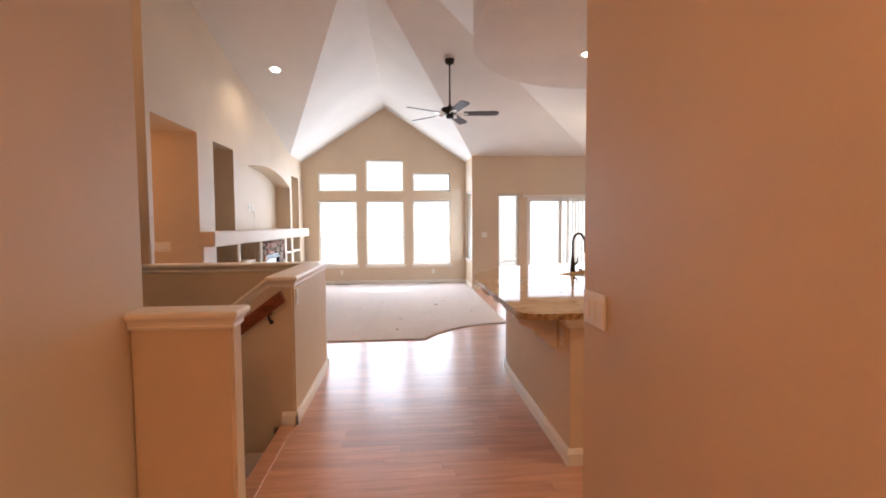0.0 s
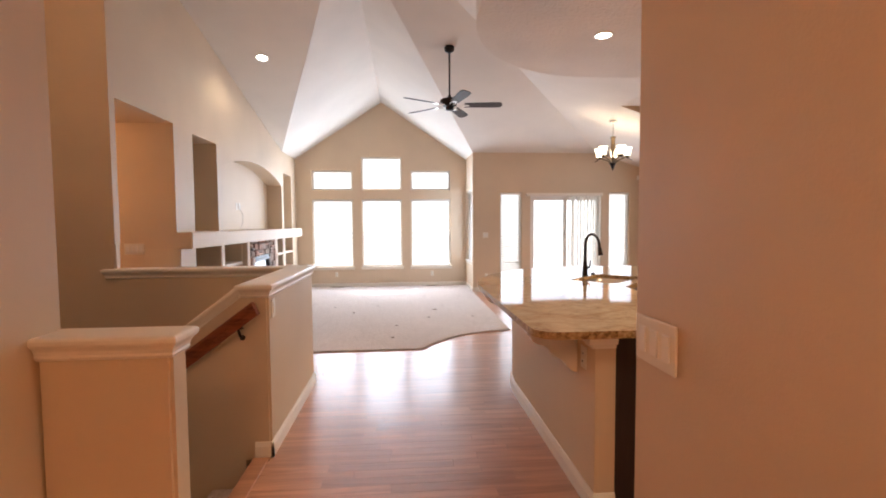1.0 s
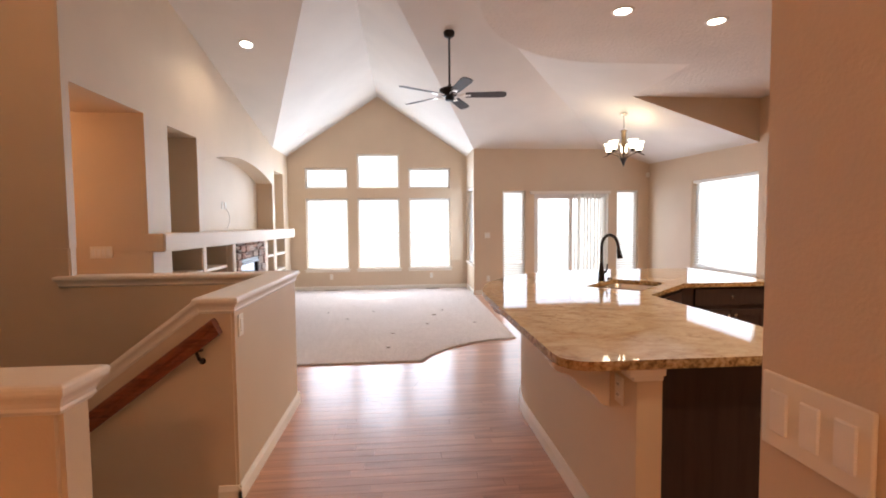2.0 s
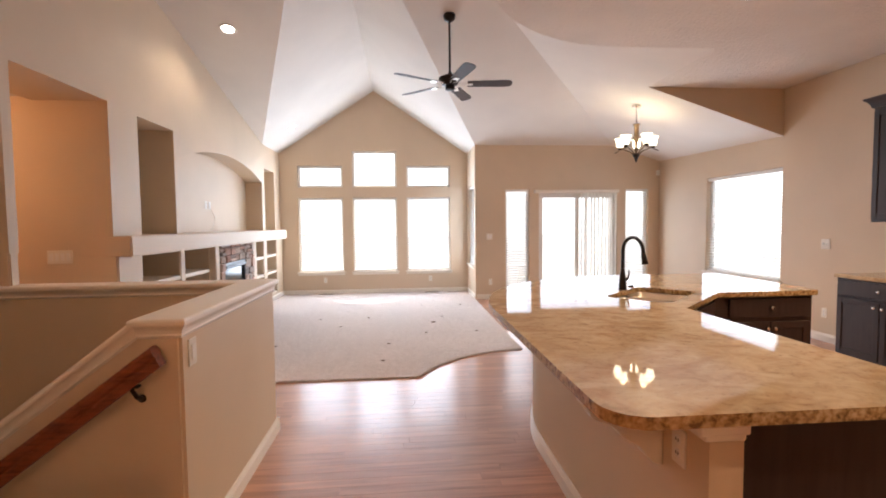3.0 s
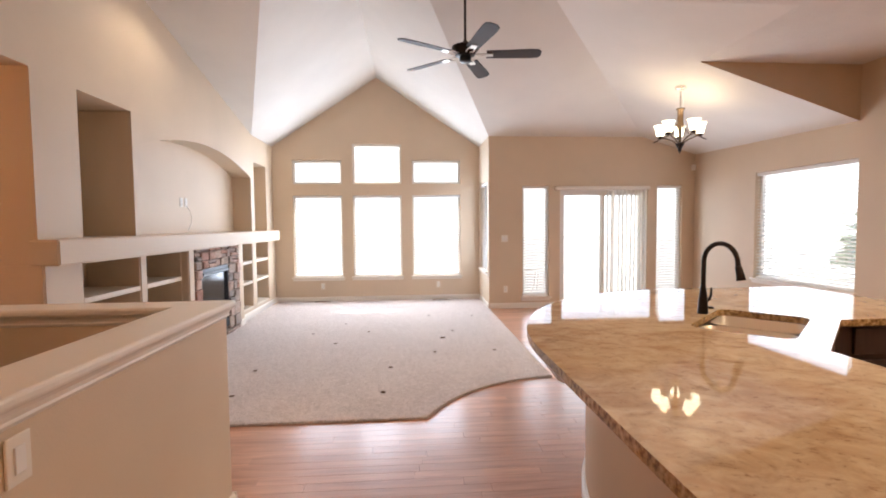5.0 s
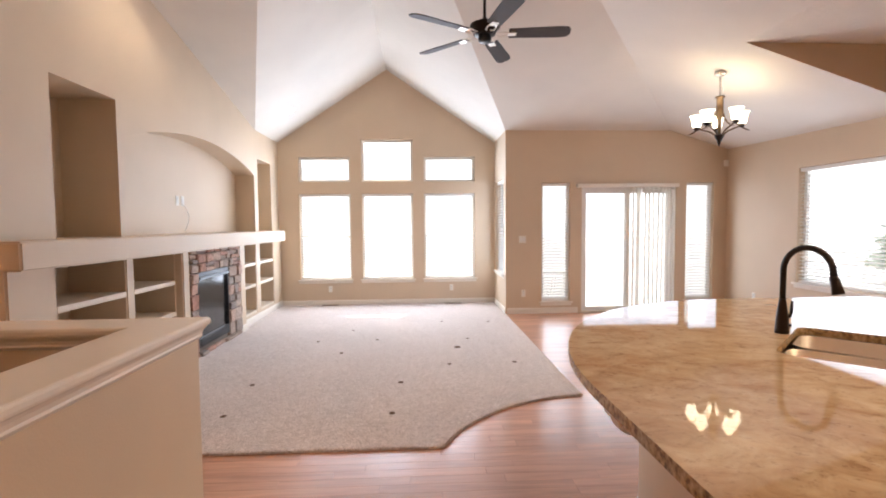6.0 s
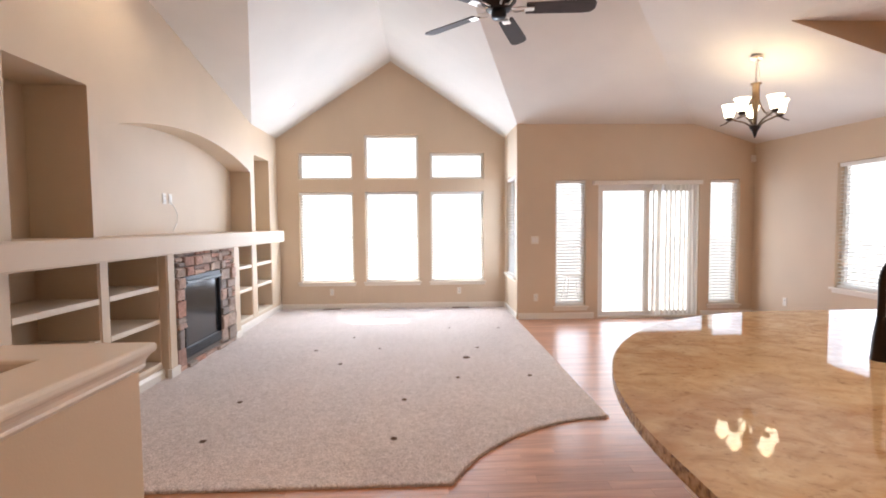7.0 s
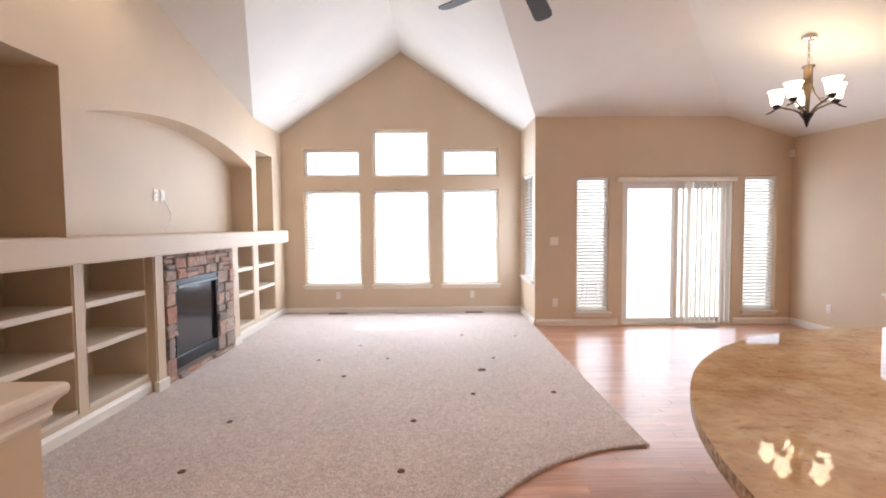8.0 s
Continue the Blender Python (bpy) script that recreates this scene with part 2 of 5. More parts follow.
def prism(bm, pts, axis, a, b):
    """A polygon swept along an axis from a to b; pts are (u, v) in the other two axes in order."""
    def put(u, v, w):
        return {"x": (w, u, v), "y": (u, w, v), "z": (u, v, w)}[axis]
    va = [bm.verts.new(put(u, v, a)) for u, v in pts]
    vb = [bm.verts.new(put(u, v, b)) for u, v in pts]
    n = len(pts)
    bm.faces.new(va)
    bm.faces.new(vb[::-1])
    for i in range(n):
        bm.faces.new((va[i], va[(i + 1) % n], vb[(i + 1) % n], vb[i]))
    return va + vb


def lathe(bm, prof, segs=24, m=None, cap=True):
    """Profile rows (radius, z) turned about z."""
    rings = []
    for r, z in prof:
        rings.append([bm.verts.new((r * math.cos(2 * math.pi * i / segs), r * math.sin(2 * math.pi * i / segs), z)) for i in range(segs)])
    for a, b in zip(rings, rings[1:]):
        for i in range(segs):
            j = (i + 1) % segs
            bm.faces.new((a[i], a[j], b[j], b[i]))
    if cap:
        bm.faces.new(rings[0][::-1])
        bm.faces.new(rings[-1])
    vs = [v for r in rings for v in r]
    if m is not None:
        bmesh.ops.transform(bm, matrix=m, verts=vs)
    return vs


def tube(bm, path, radius, segs=10, radii=None):
    """A round bar along a path of points."""
    path = [Vector(p) for p in path]
    rings = []
    up = Vector((0.13, 0.31, 0.94)).normalized()
    for i, p in enumerate(path):
        d = (path[min(i + 1, len(path) - 1)] - path[max(i - 1, 0)]).normalized()
        s = d.cross(up)
        if s.length < 1e-3:
            s = d.cross(Vector((1, 0, 0)))
        s.normalize()
        w = s.cross(d)
        r = radii[i] if radii else radius
        rings.append([bm.verts.new(p + s * r * math.cos(2 * math.pi * k / segs) + w * r * math.sin(2 * math.pi * k / segs)) for k in range(segs)])
    for a, b in zip(rings, rings[1:]):
        for k in range(segs):
            j = (k + 1) % segs
            bm.faces.new((a[k], a[j], b[j], b[k]))
    bm.faces.new(rings[0][::-1])
    bm.faces.new(rings[-1])


def holed_wall(bm, axis, face, back, u0, u1, z0, z1, holes):
    """A wall across an axis ("x" or "y") with rectangular openings (u0, u1, z0, z1) right through it."""
    us = sorted({u0, u1, *[h[0] for h in holes], *[h[1] for h in holes]})
    zs = sorted({z0, z1, *[h[2] for h in holes], *[h[3] for h in holes]})
    us, zs = [u for u in us if u0 <= u <= u1], [z for z in zs if z0 <= z <= z1]
    made = {}

    def vert(u, z, w):
        key = (u, z, w)
        if key not in made:
            made[key] = bm.verts.new((w, u, z) if axis == "x" else (u, w, z))
        return made[key]

    def solid(i, j):
        if not (0 <= i < len(us) - 1 and 0 <= j < len(zs) - 1):
            return False
        u, z = (us[i] + us[i + 1]) / 2, (zs[j] + zs[j + 1]) / 2
        return not any(h[0] < u < h[1] and h[2] < z < h[3] for h in holes)

    for i in range(len(us) - 1):
        for j in range(len(zs) - 1):
            if not solid(i, j):
                continue
            a, b, c, d = us[i], us[i + 1], zs[j], zs[j + 1]
            for w in (face, back):
                bm.faces.new((vert(a, c, w), vert(b, c, w), vert(b, d, w), vert(a, d, w)))
            for (di, dj), (p, q) in {(-1, 0): ((a, c), (a, d)), (1, 0): ((b, c), (b, d)), (0, -1): ((a, c), (b, c)), (0, 1): ((a, d), (b, d))}.items():
                if not solid(i + di, j + dj):
                    bm.faces.new((vert(*p, face), vert(*q, face), vert(*q, back), vert(*p, back)))


def ellipse(cx, cy, a, b, t0, t1, n):
    return [(cx + a * math.cos(radians(t0 + (t1 - t0) * i / n)), cy + b * math.sin(radians(t0 + (t1 - t0) * i / n))) for i in range(n + 1)]


def structure(ob, label, category):
    return tagged(ob, label, category, kind="structure")


# ---- structure ----
def carpet_outline():
    cx, cy, r = 1.62, 5.29, 1.465
    a0, a1 = math.atan2(5.89 - cy, 0.36 - cx), math.atan2(6.757 - cy, 1.585 - cx)
    arc = [(cx + math.hypot(0.36 - cx, 5.89 - cy) * math.cos(a0 + (a1 - a0) * i / 24), cy + (math.hypot(0.36 - cx, 5.89 - cy) * (1 - i / 24) + r * i / 24) * math.sin(a0 + (a1 - a0) * i / 24)) for i in range(25)]
    return [(-2.9, FAR), (-2.9, 5.89)] + arc + [(JOG - 0.01, DIN), (JOG - 0.01, FAR)]


def build_shell():
    # sub-floor under the boards, with the stairwell left open
    bm = bmesh.new()
    for r in ((-0.79, WR + WT, -2.6, DIN + WT), (-4.6, -0.79, -2.6, 2.2), (-4.6, -0.79, 4.85, FAR + WT), (-0.79, JOG + WT, DIN + WT, FAR + WT)):
        box(bm, r[0], r[1], r[2], r[3], -0.30, -0.022)
    floor = structure(part("floor", bm, M_FLOOR), "glossy reddish oak strip flooring", "floor")

    bm = bmesh.new()
    holes = [(a, b, 0.47, 2.043) for a, b in LOWER] + [(a, b, 2.262, top) for (a, b), top in zip(LOWER, (2.715, 3.03, 2.715))]
    holed_wall(bm, "y", FAR, FAR + WT, -3.0, JOG + WT, -0.3, 4.4, holes)
    for sx in (-1, 1):
        no = Vector((sx * 0.66, 0, 1)).normalized()
        geom = bm.verts[:] + bm.edges[:] + bm.faces[:]
        bmesh.ops.bisect_plane(bm, geom=geom, plane_co=(APEX_X, FAR, APEX_Z + 0.03), plane_no=no, clear_outer=True)
    structure(part("wall_north", bm, M_WALL), "tan painted gable wall with six white-framed windows", "wall")

    bm = bmesh.new()
    holed_wall(bm, "x", JOG, JOG + WT, DIN + WT, FAR, -0.3, SPRING + 0.05, [(10.56, 11.38, 0.63, 2.22)])
    structure(part("wall_jog", bm, M_WALL), "pale beige return wall beside the gable windows", "wall")

    bm = bmesh.new()
    holed_wall(bm, "y", DIN, DIN + WT, JOG, WR + WT, -0.3, SPRING + 0.05, [(2.20, 2.675, 0.19, 2.125), (2.86, 4.44, 0.0, 2.05), (4.61, 5.075, 0.19, 2.125)])
    structure(part("wall_dining", bm, M_WALL), "tan painted dining wall with patio slider opening", "wall")

    bm = bmesh.new()
    holed_wall(bm, "x", WR, WR + WT, -2.6, DIN, -0.3, FLAT + 0.05, [(7.385, 8.965, 0.64, 2.18)])
    structure(part("wall_east", bm, M_WALL), "beige painted kitchen and dining wall", "wall")

    return floor


def build_fireplace_wall():
    bm = bmesh.new()
    face, deep = WL, -2.95
    ya, yb, spring, rise = 7.12, 10.32, 2.255, 0.245
    crown = spring + rise
    holed_wall(bm, "x", face, deep, 4.75, FAR, 1.30, 4.5, [(4.83, 5.86, 1.30, 2.57), (6.318, 7.035, 1.30, 2.545), (ya, yb, 1.30, crown), (10.475, 11.13, 1.30, 2.53)])
    round_edges = [e for e in bm.edges if len(e.link_faces) == 2 and e.calc_face_angle() > 1.0 and all(abs(v.co.x - face) < 1e-4 for v in e.verts) and not all(abs(v.co.z - crown) < 1e-3 for v in e.verts)]
    bmesh.ops.bevel(bm, geom=round_edges, offset=0.012, segments=3, affect="EDGES")
    half = (yb - ya) / 2
    r = (half * half + rise * rise) / (2 * rise)
    for side in (0, 1):
        pts = []
        for i in range(25):
            y = ya + half * (i / 24 + side)
            pts.append((y, crown - r + math.sqrt(max(0, r * r - (y - ya - half) ** 2))))
        corner = [(ya - 0.001, crown)] if side == 0 else [(yb + 0.001, crown)]
        prism(bm, pts + corner if side else corner + pts, "x", deep, face)
    box(bm, deep - 0.1, -2.62, ya - 0.02, yb + 0.02, 1.32, 2.6)
    box(bm, deep - 0.1, -2.80, 6.30, 7.05, 1.32, 2.6)
    box(bm, deep - 0.1, -2.70, 10.46, 11.15, 1.32, 2.6)
    structure(part("wall_fireplace", bm, M_WALL), "beige plaster wall with arched recess and niches", "wall")


def build_walls():
    build = [
        ("wall_hall_north", [(-4.7, -2.70, 5.864, 6.02, -0.3, 2.9)], "warm beige hallway wall beside the built-in"),
        ("wall_hall_end", [(-4.7, -4.55, 2.33, 5.86, -2.8, 4.4)], "plain beige end wall of hall and stairwell"),
        ("wall_stair_north", [(-4.55, -2.951, 4.75, 4.83, -2.8, 4.4), (-2.950, WL, 4.75, 4.83, -2.8, 1.299), (WL, -0.69, 4.72, 4.85, -2.8, -0.31)], "dark beige stairwell wall in shadow"),
        ("wall_entry_west", [(-1.28, -1.118, -2.6, 2.345, -0.02, 4.4)], "beige entry wall beside the stairs"),
        ("wall_stair_south", [(-4.55, -1.281, 2.21, 2.33, -2.8, 4.4), (-1.281, -0.67, 2.21, 2.33, -2.8, -0.03)], "plain beige stairwell wall"),
        ("wall_entry_east", [(0.78, 0.92, -2.6, 1.712, -0.02, FLAT)], "warm beige entry wall ending at the kitchen"),
        ("wall_south", [(-4.7, WR + WT, -2.76, -2.6, -0.3, 4.4)], "plain beige wall behind the entry"),
        ("wall_stair_east", [(-0.79, -0.67, 2.33, 3.47, -2.8, -0.31)], "plain beige wall below the landing"),
    ]
    for name, rows, label in build:
        bm = bmesh.new()
        for r in rows:
            box(bm, *r)
        sharp = [e for e in bm.edges if e.verts[0].co.xy == e.verts[1].co.xy]
        bmesh.ops.bevel(bm, geom=sharp, offset=0.012, segments=3, affect="EDGES")
        structure(part(name, bm, M_WALL), label, "wall")
    structure(part("stairwell_floor", boxes((-4.6, -0.7, 2.3, 4.8, -2.9, -2.8)), M_CARPET), "carpeted landing at the foot of the stairs", "floor")


def build_ceiling():
    bm = bmesh.new()
    V = bm.verts.new
    A, F, FL, FR, C = V((WL, DIN, SPRING)), V((APEX_X, FAR, APEX_Z)), V((WL, FAR, SPRING)), V((JOG, FAR, SPRING)), V((JOG, DIN, SPRING))
    Vx, L = V((APEX_X, RIDGE_Y, APEX_Z)), V((WL, RIDGE_Y, APEX_Z))
    H, E, Vc = V((4.33, DIN, SPRING)), V((WR, DIN, 2.665)), V((-0.05, RIDGE_Y, APEX_Z))
    E2, S, S2 = V((WR, 7.39, 2.59)), V((3.408, 7.39, FLAT)), V((3.408, RIDGE_Y, FLAT))
    BL, BR, SR = V((-4.7, -2.7, APEX_Z - 0.2 * (RIDGE_Y + 2.7))), V((0.785, -2.7, APEX_Z - 0.2 * (RIDGE_Y + 2.7))), V((0.785, RIDGE_Y, APEX_Z))
    A5 = V((-4.7, 4.83, APEX_Z - 0.2 * (RIDGE_Y - 4.83)))
    L5 = V((WL, 4.83, APEX_Z - 0.2 * (RIDGE_Y - 4.83)))
    for f in ((FL, F, Vx, A), (F, FR, C, Vx), (A, Vx, L), (C, H, Vc, Vx), (Vc, H, S, S2), (H, E, E2, S), (L5, A5, BL, BR, SR, Vc, Vx, L)):
        bm.faces.new(f)
    for f in bm.faces:
        f.material_index = 0
    # flat kitchen ceiling with its curved edge
    curve = ellipse(2.385, 4.4, 1.6, 1.68, 180, 90, 28) + [(3.408, 6.07)]
    outline = [(0.785, -2.7)] + curve + [(3.408, 7.39), (WR, 7.39), (WR, -2.7)]
    vs = [V((x, y, FLAT)) for x, y in outline]
    f = bm.faces.new(vs)
    f.material_index = 1
    edge = [(0.785, -2.7)] + curve
    low = vs[:len(edge)]
    top = [V((x, y, 4.5)) for x, y in edge]
    for i in range(len(edge) - 1):
        q = bm.faces.new((low[i], low[i + 1], top[i + 1], top[i]))
        q.smooth = True
    k = outline.index((3.408, 7.39))
    bm.faces.new((vs[k], vs[k + 1], V((WR, 7.39, 2.59)))).material_index = 2
    # an unseen flat deck added over it keeps daylight out
    box(bm, -4.8, WR + WT, -2.8, 4.9, 4.52, 4.6)
    box(bm, WL - 0.3, WR + WT, 4.9, FAR + WT, 4.52, 4.6)
    structure(part("ceiling", bm, [M_CEIL, M_KNOCK, M_WALL]), "off-white vaulted ceiling with a flat textured kitchen part", "ceiling")
    structure(part("hall_ceiling", boxes((-4.6, -2.951, 4.83, 5.86, 2.6, 2.66)), M_CEIL), "flat off-white hallway ceiling", "ceiling")


FLOOR = build_shell()
build_fireplace_wall()
build_walls()
build_ceiling()


def carpet():
    bm = bmesh.new()
    prism(bm, carpet_outline(), "z", -0.02, 0.012)
    ob = structure(part("carpet", bm, M_CARPET), "beige cut-pile carpet with furniture dents", "carpet")
    # low dark brown discs on the pile mark the dents
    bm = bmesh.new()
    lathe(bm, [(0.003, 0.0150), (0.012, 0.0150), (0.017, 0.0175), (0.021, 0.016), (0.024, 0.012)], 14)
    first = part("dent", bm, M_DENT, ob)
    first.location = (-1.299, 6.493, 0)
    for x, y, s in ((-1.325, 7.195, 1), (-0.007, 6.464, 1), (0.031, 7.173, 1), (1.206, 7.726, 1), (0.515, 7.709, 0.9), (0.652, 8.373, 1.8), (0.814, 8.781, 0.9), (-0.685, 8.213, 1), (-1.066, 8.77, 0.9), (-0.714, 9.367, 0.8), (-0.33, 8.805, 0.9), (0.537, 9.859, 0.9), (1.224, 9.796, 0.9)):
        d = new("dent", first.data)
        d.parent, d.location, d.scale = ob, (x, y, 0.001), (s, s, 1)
    # tufts along the cut edge and over the near part of the pile
    rng = random.Random(4)
    verts, faces = [], []
    outline = carpet_outline()
    for (x0, y0), (x1, y1) in zip(outline[1:], outline[2:-2]):
        n = max(1, int(math.hypot(x1 - x0, y1 - y0) / 0.006))
        for i in range(n):
            k = (i + rng.random()) / n
            x, y = x0 + (x1 - x0) * k, y0 + (y1 - y0) * k
            for _ in range(2):
                a, h, l = rng.random() * 6.28, 0.010 + rng.random() * 0.012, rng.random() * 0.012
                px, py = x + rng.gauss(0, 0.006), y + rng.gauss(0, 0.006) + 0.004
                b = len(verts)
                for t in (0, 2.1, 4.2):
                    verts.append((px + 0.004 * math.cos(a + t), py + 0.004 * math.sin(a + t), 0.004))
                verts.append((px + l * math.cos(a), py + l * math.sin(a) - 0.003, 0.008 + h))
                faces += [(b, b + 1, b + 3), (b + 1, b + 2, b + 3), (b + 2, b, b + 3)]
    me = bpy.data.meshes.new("carpet_pile")
    me.from_pydata(verts, [], faces)
    me.materials.append(M_CARPET)
    pile = new("carpet_pile", me)
    pile.parent = ob
    tagged(pile, "loose beige carpet tufts", "", kind="stuff")


M_DENT = paint("dark_dent_brown", (0.13, 0.075, 0.045), 0.95, 0.6, 80)
carpet()


# ---- outside ----
structure(part("ground", boxes((-60, 60, FAR + WT + 0.01, 80, -0.6, -0.25), (WR + WT + 0.01, 60, -60, FAR + WT, -0.6, -0.25)), M_LAWN), "pale sunlit patio and yard", "ground")


def backdrop():
    bm = bmesh.new()
    pts = [(60 * math.cos(radians(a)), 5 + 60 * math.sin(radians(a))) for a in range(-60, 176, 6)]
    lo, hi = [bm.verts.new((x, y, -3)) for x, y in pts], [bm.verts.new((x * 1.9, 5 + (y - 5) * 1.9, 75)) for x, y in pts]
    for i in range(len(pts) - 1):
        bm.faces.new((lo[i], lo[i + 1], hi[i + 1], hi[i]))
    structure(part("backdrop", bm, M_HAZE), "bright white hazy sky in the distance", "backdrop")


M_HAZE = glow("bright_haze", (0.97, 0.99, 1.0), 1.2)
M_HAZE.node_tree.nodes["Principled BSDF"].inputs["Base Color"].default_value = (0.02, 0.02, 0.02, 1)
backdrop()


def eave_sun_mask():
    """Unseen eave boards placed to let in one strip of sun, higher in the middle."""
    bm = boxes((-3.2, -0.97, FAR + WT, FAR + 0.78, 3.60, 3.75), (-0.97, 0.36, FAR + WT, FAR + 0.78, 4.36, 4.5), (0.36, 2.0, FAR + WT, FAR + 0.78, 3.60, 3.75), (JOG + WT + 0.02, WR + 0.8, DIN + WT, DIN + WT + 1.3, 2.62, 2.75))
    structure(part("eave_sun_mask", bm, M_TRIM), "unseen eave boards added to cut the sun to a strip", "eaves")


eave_sun_mask()


def patio_table():
    t = empty("patio_table", (3.28, 13.0, -0.25))
    bm = bmesh.new()
    lathe(bm, [(0.42, 0.66), (0.44, 0.67), (0.44, 0.69), (0.42, 0.70)], 32)
    part("tabletop", bm, M_PALE, t)
    for k in range(4):
        a = radians(45 + 90 * k)
        bm = bmesh.new()
        tube(bm, [(0.16 * math.cos(a), 0.16 * math.sin(a), 0.665), (0.2 * math.cos(a), 0.2 * math.sin(a), 0.3), (0.32 * math.cos(a), 0.32 * math.sin(a), 0.0)], 0.014, 8)
        part("leg", bm, M_PALE, t)
    tagged(t, "pale round metal patio table outside", "table")


def neighbour_house():
    h = empty("house", (-14.2, 40, -0.25))
    part("wall", boxes((-5, 5, 0, 8, 0, 5.2)), M_PALE, h)
    bm = bmesh.new()
    prism(bm, [(-5.5, 5.1), (5.5, 5.1), (0, 7.6)], "y", -0.6, 8.6)
    part("roof", bm, M_ROOFING, h, "pale grey shingle roof")
    for x in (-3, 0.6, 3):
        w = part("window", boxes((x - 0.5, x + 0.5, -0.03, 0.05, 2.9, 4.2)), M_VINYL, h)
        part("pane", boxes((x - 0.42, x + 0.42, -0.05, -0.035, 2.98, 4.12)), M_ROOFING, w)
    tagged(h, "pale neighbouring house with grey gable roof", "house")


def tree(at, height, seed):
    rng = random.Random(seed)
    t = empty("tree", at)
    bm = bmesh.new()
    tube(bm, [(0, 0, 0), (0.05, 0.02, height * 0.4), (0, 0.05, height * 0.95)], 0.1, 8, [0.14, 0.09, 0.02])
    for k in range(14):
        a, z = rng.random() * 6.28, height * (0.2 + 0.7 * k / 14)
        l = (height - z) * 0.32 + 0.2
        tube(bm, [(0, 0, z), (l * math.cos(a) * 0.6, l * math.sin(a) * 0.6, z + l * 0.12), (l * math.cos(a), l * math.sin(a), z + l * 0.1)], 0.02, 5, [0.035, 0.02, 0.006])
    part("trunk", bm, M_FENCE, t)
    verts, faces = [], []
    for _ in range(5200):
        z = height * (0.12 + 0.88 * rng.random() ** 1.3)
        r = ((height - z) * 0.36 + 0.1) * math.sqrt(rng.random()) * (0.75 + 0.35 * math.sin(z * 9 + 3 * math.sin(z * 4)))
        a = rng.random() * 6.28
        c = Vector((r * math.cos(a), r * math.sin(a), z))
        d1 = Vector((rng.gauss(0, 1), rng.gauss(0, 1), rng.gauss(0, 0.6))).normalized() * 0.10
        d2 = d1.cross(Vector((rng.gauss(0, 1), rng.gauss(0, 1), rng.gauss(0, 1)))).normalized() * 0.045
        b = len(verts)
        verts += [tuple(c - d1), tuple(c + d2), tuple(c + d1), tuple(c - d2)]
        faces.append((b, b + 1, b + 2, b + 3))
    me = bpy.data.meshes.new("crown")
    me.from_pydata(verts, [], faces)
    me.materials.append(M_LEAF)
    crown = new("crown", me)
    crown.parent = t
    tagged(t, "green conifer beyond the kitchen window", "tree")


# outdoor glare is put into these pale colours; the lamp cord shares the white
M_PALE = paint("pale_glare_white", (0.94, 0.93, 0.92), 0.6, 0.1, 40)
M_ROOFING = paint("glare_paled_shingles", (0.90, 0.90, 0.91), 0.9, 0.4, 20)
patio_table()
neighbour_house()
tree((13.5, 14.5, -0.25), 3.6, 3)


# ---- trim ----
def strip_profile(h=0.095, d=0.016):
    return [(0, 0), (d, 0), (d, h * 0.72), (d * 0.75, h * 0.82), (d * 0.5, h * 0.94), (d * 0.35, h), (0, h)]


def baseboard(runs, label="white painted baseboard"):
    """Runs of (x0, y0, x1, y1); the moulding stands on the left of each run."""
    for x0, y0, x1, y1 in runs:
        d = Vector((x1 - x0, y1 - y0, 0))
        n = Vector((-d.y, d.x, 0)).normalized()
        bm = bmesh.new()
        prof = strip_profile()
        a = [bm.verts.new(Vector((x0, y0, 0)) + n * u + Vector((0, 0, v))) for u, v in prof]
        b = [bm.verts.new(Vector((x1, y1, 0)) + n * u + Vector((0, 0, v))) for u, v in prof]
        bm.faces.new(a), bm.faces.new(b[::-1])
        for i in range(len(prof)):
            j = (i + 1) % len(prof)
            bm.faces.new((a[i], a[j], b[j], b[i]))
        structure(part("baseboard", bm, M_TRIM), label, "baseboard")


baseboard([(JOG, FAR, WL + 0.02, FAR), (JOG, DIN, JOG, FAR - 0.017), (2.80, DIN, JOG + 0.017, DIN), (WR, DIN, 4.48, DIN), (WR, 5.93, WR, DIN - 0.017),
           (-0.69, 4.85, -0.69, 3.454), (-0.674, 3.47, -0.79, 3.47), (-0.85, 4.85, -0.674, 4.85), (-2.32, 4.85, -0.851, 4.85)])

CAP = [(0.0, -0.085), (0.006, -0.078), (0.010, -0.072), (0.008, -0.064), (0.012, -0.05), (0.020, -0.038), (0.024, -0.034), (0.030, -0.030), (0.033, -0.022), (0.033, -0.010), (0.029, -0.003), (0.022, 0.0)]


def cap(name, x0, x1, y0, y1, top, parent, shear=0.0, flush=False):
    """A moulded cap board with returns on all sides."""
    bm = bmesh.new()
    rings = []
    for o, z in CAP:
        ring = []
        e = 0 if flush else o
        for x, y in ((x0 - o, y0 - o), (x1 + e, y0 - o), (x1 + e, y1 + o), (x0 - o, y1 + o)):
            ring.append(bm.verts.new((x, y, top + z + shear * (x - x1))))
        rings.append(ring)
    for a, b in zip(rings, rings[1:]):
        for i in range(4):
            bm.faces.new((a[i], a[(i + 1) % 4], b[(i + 1) % 4], b[i]))
    bm.faces.new(rings[-1])
    bm.faces.new(rings[0][::-1])
    return part(name, bm, M_TRIM, parent, "glossy cream moulded cap board")


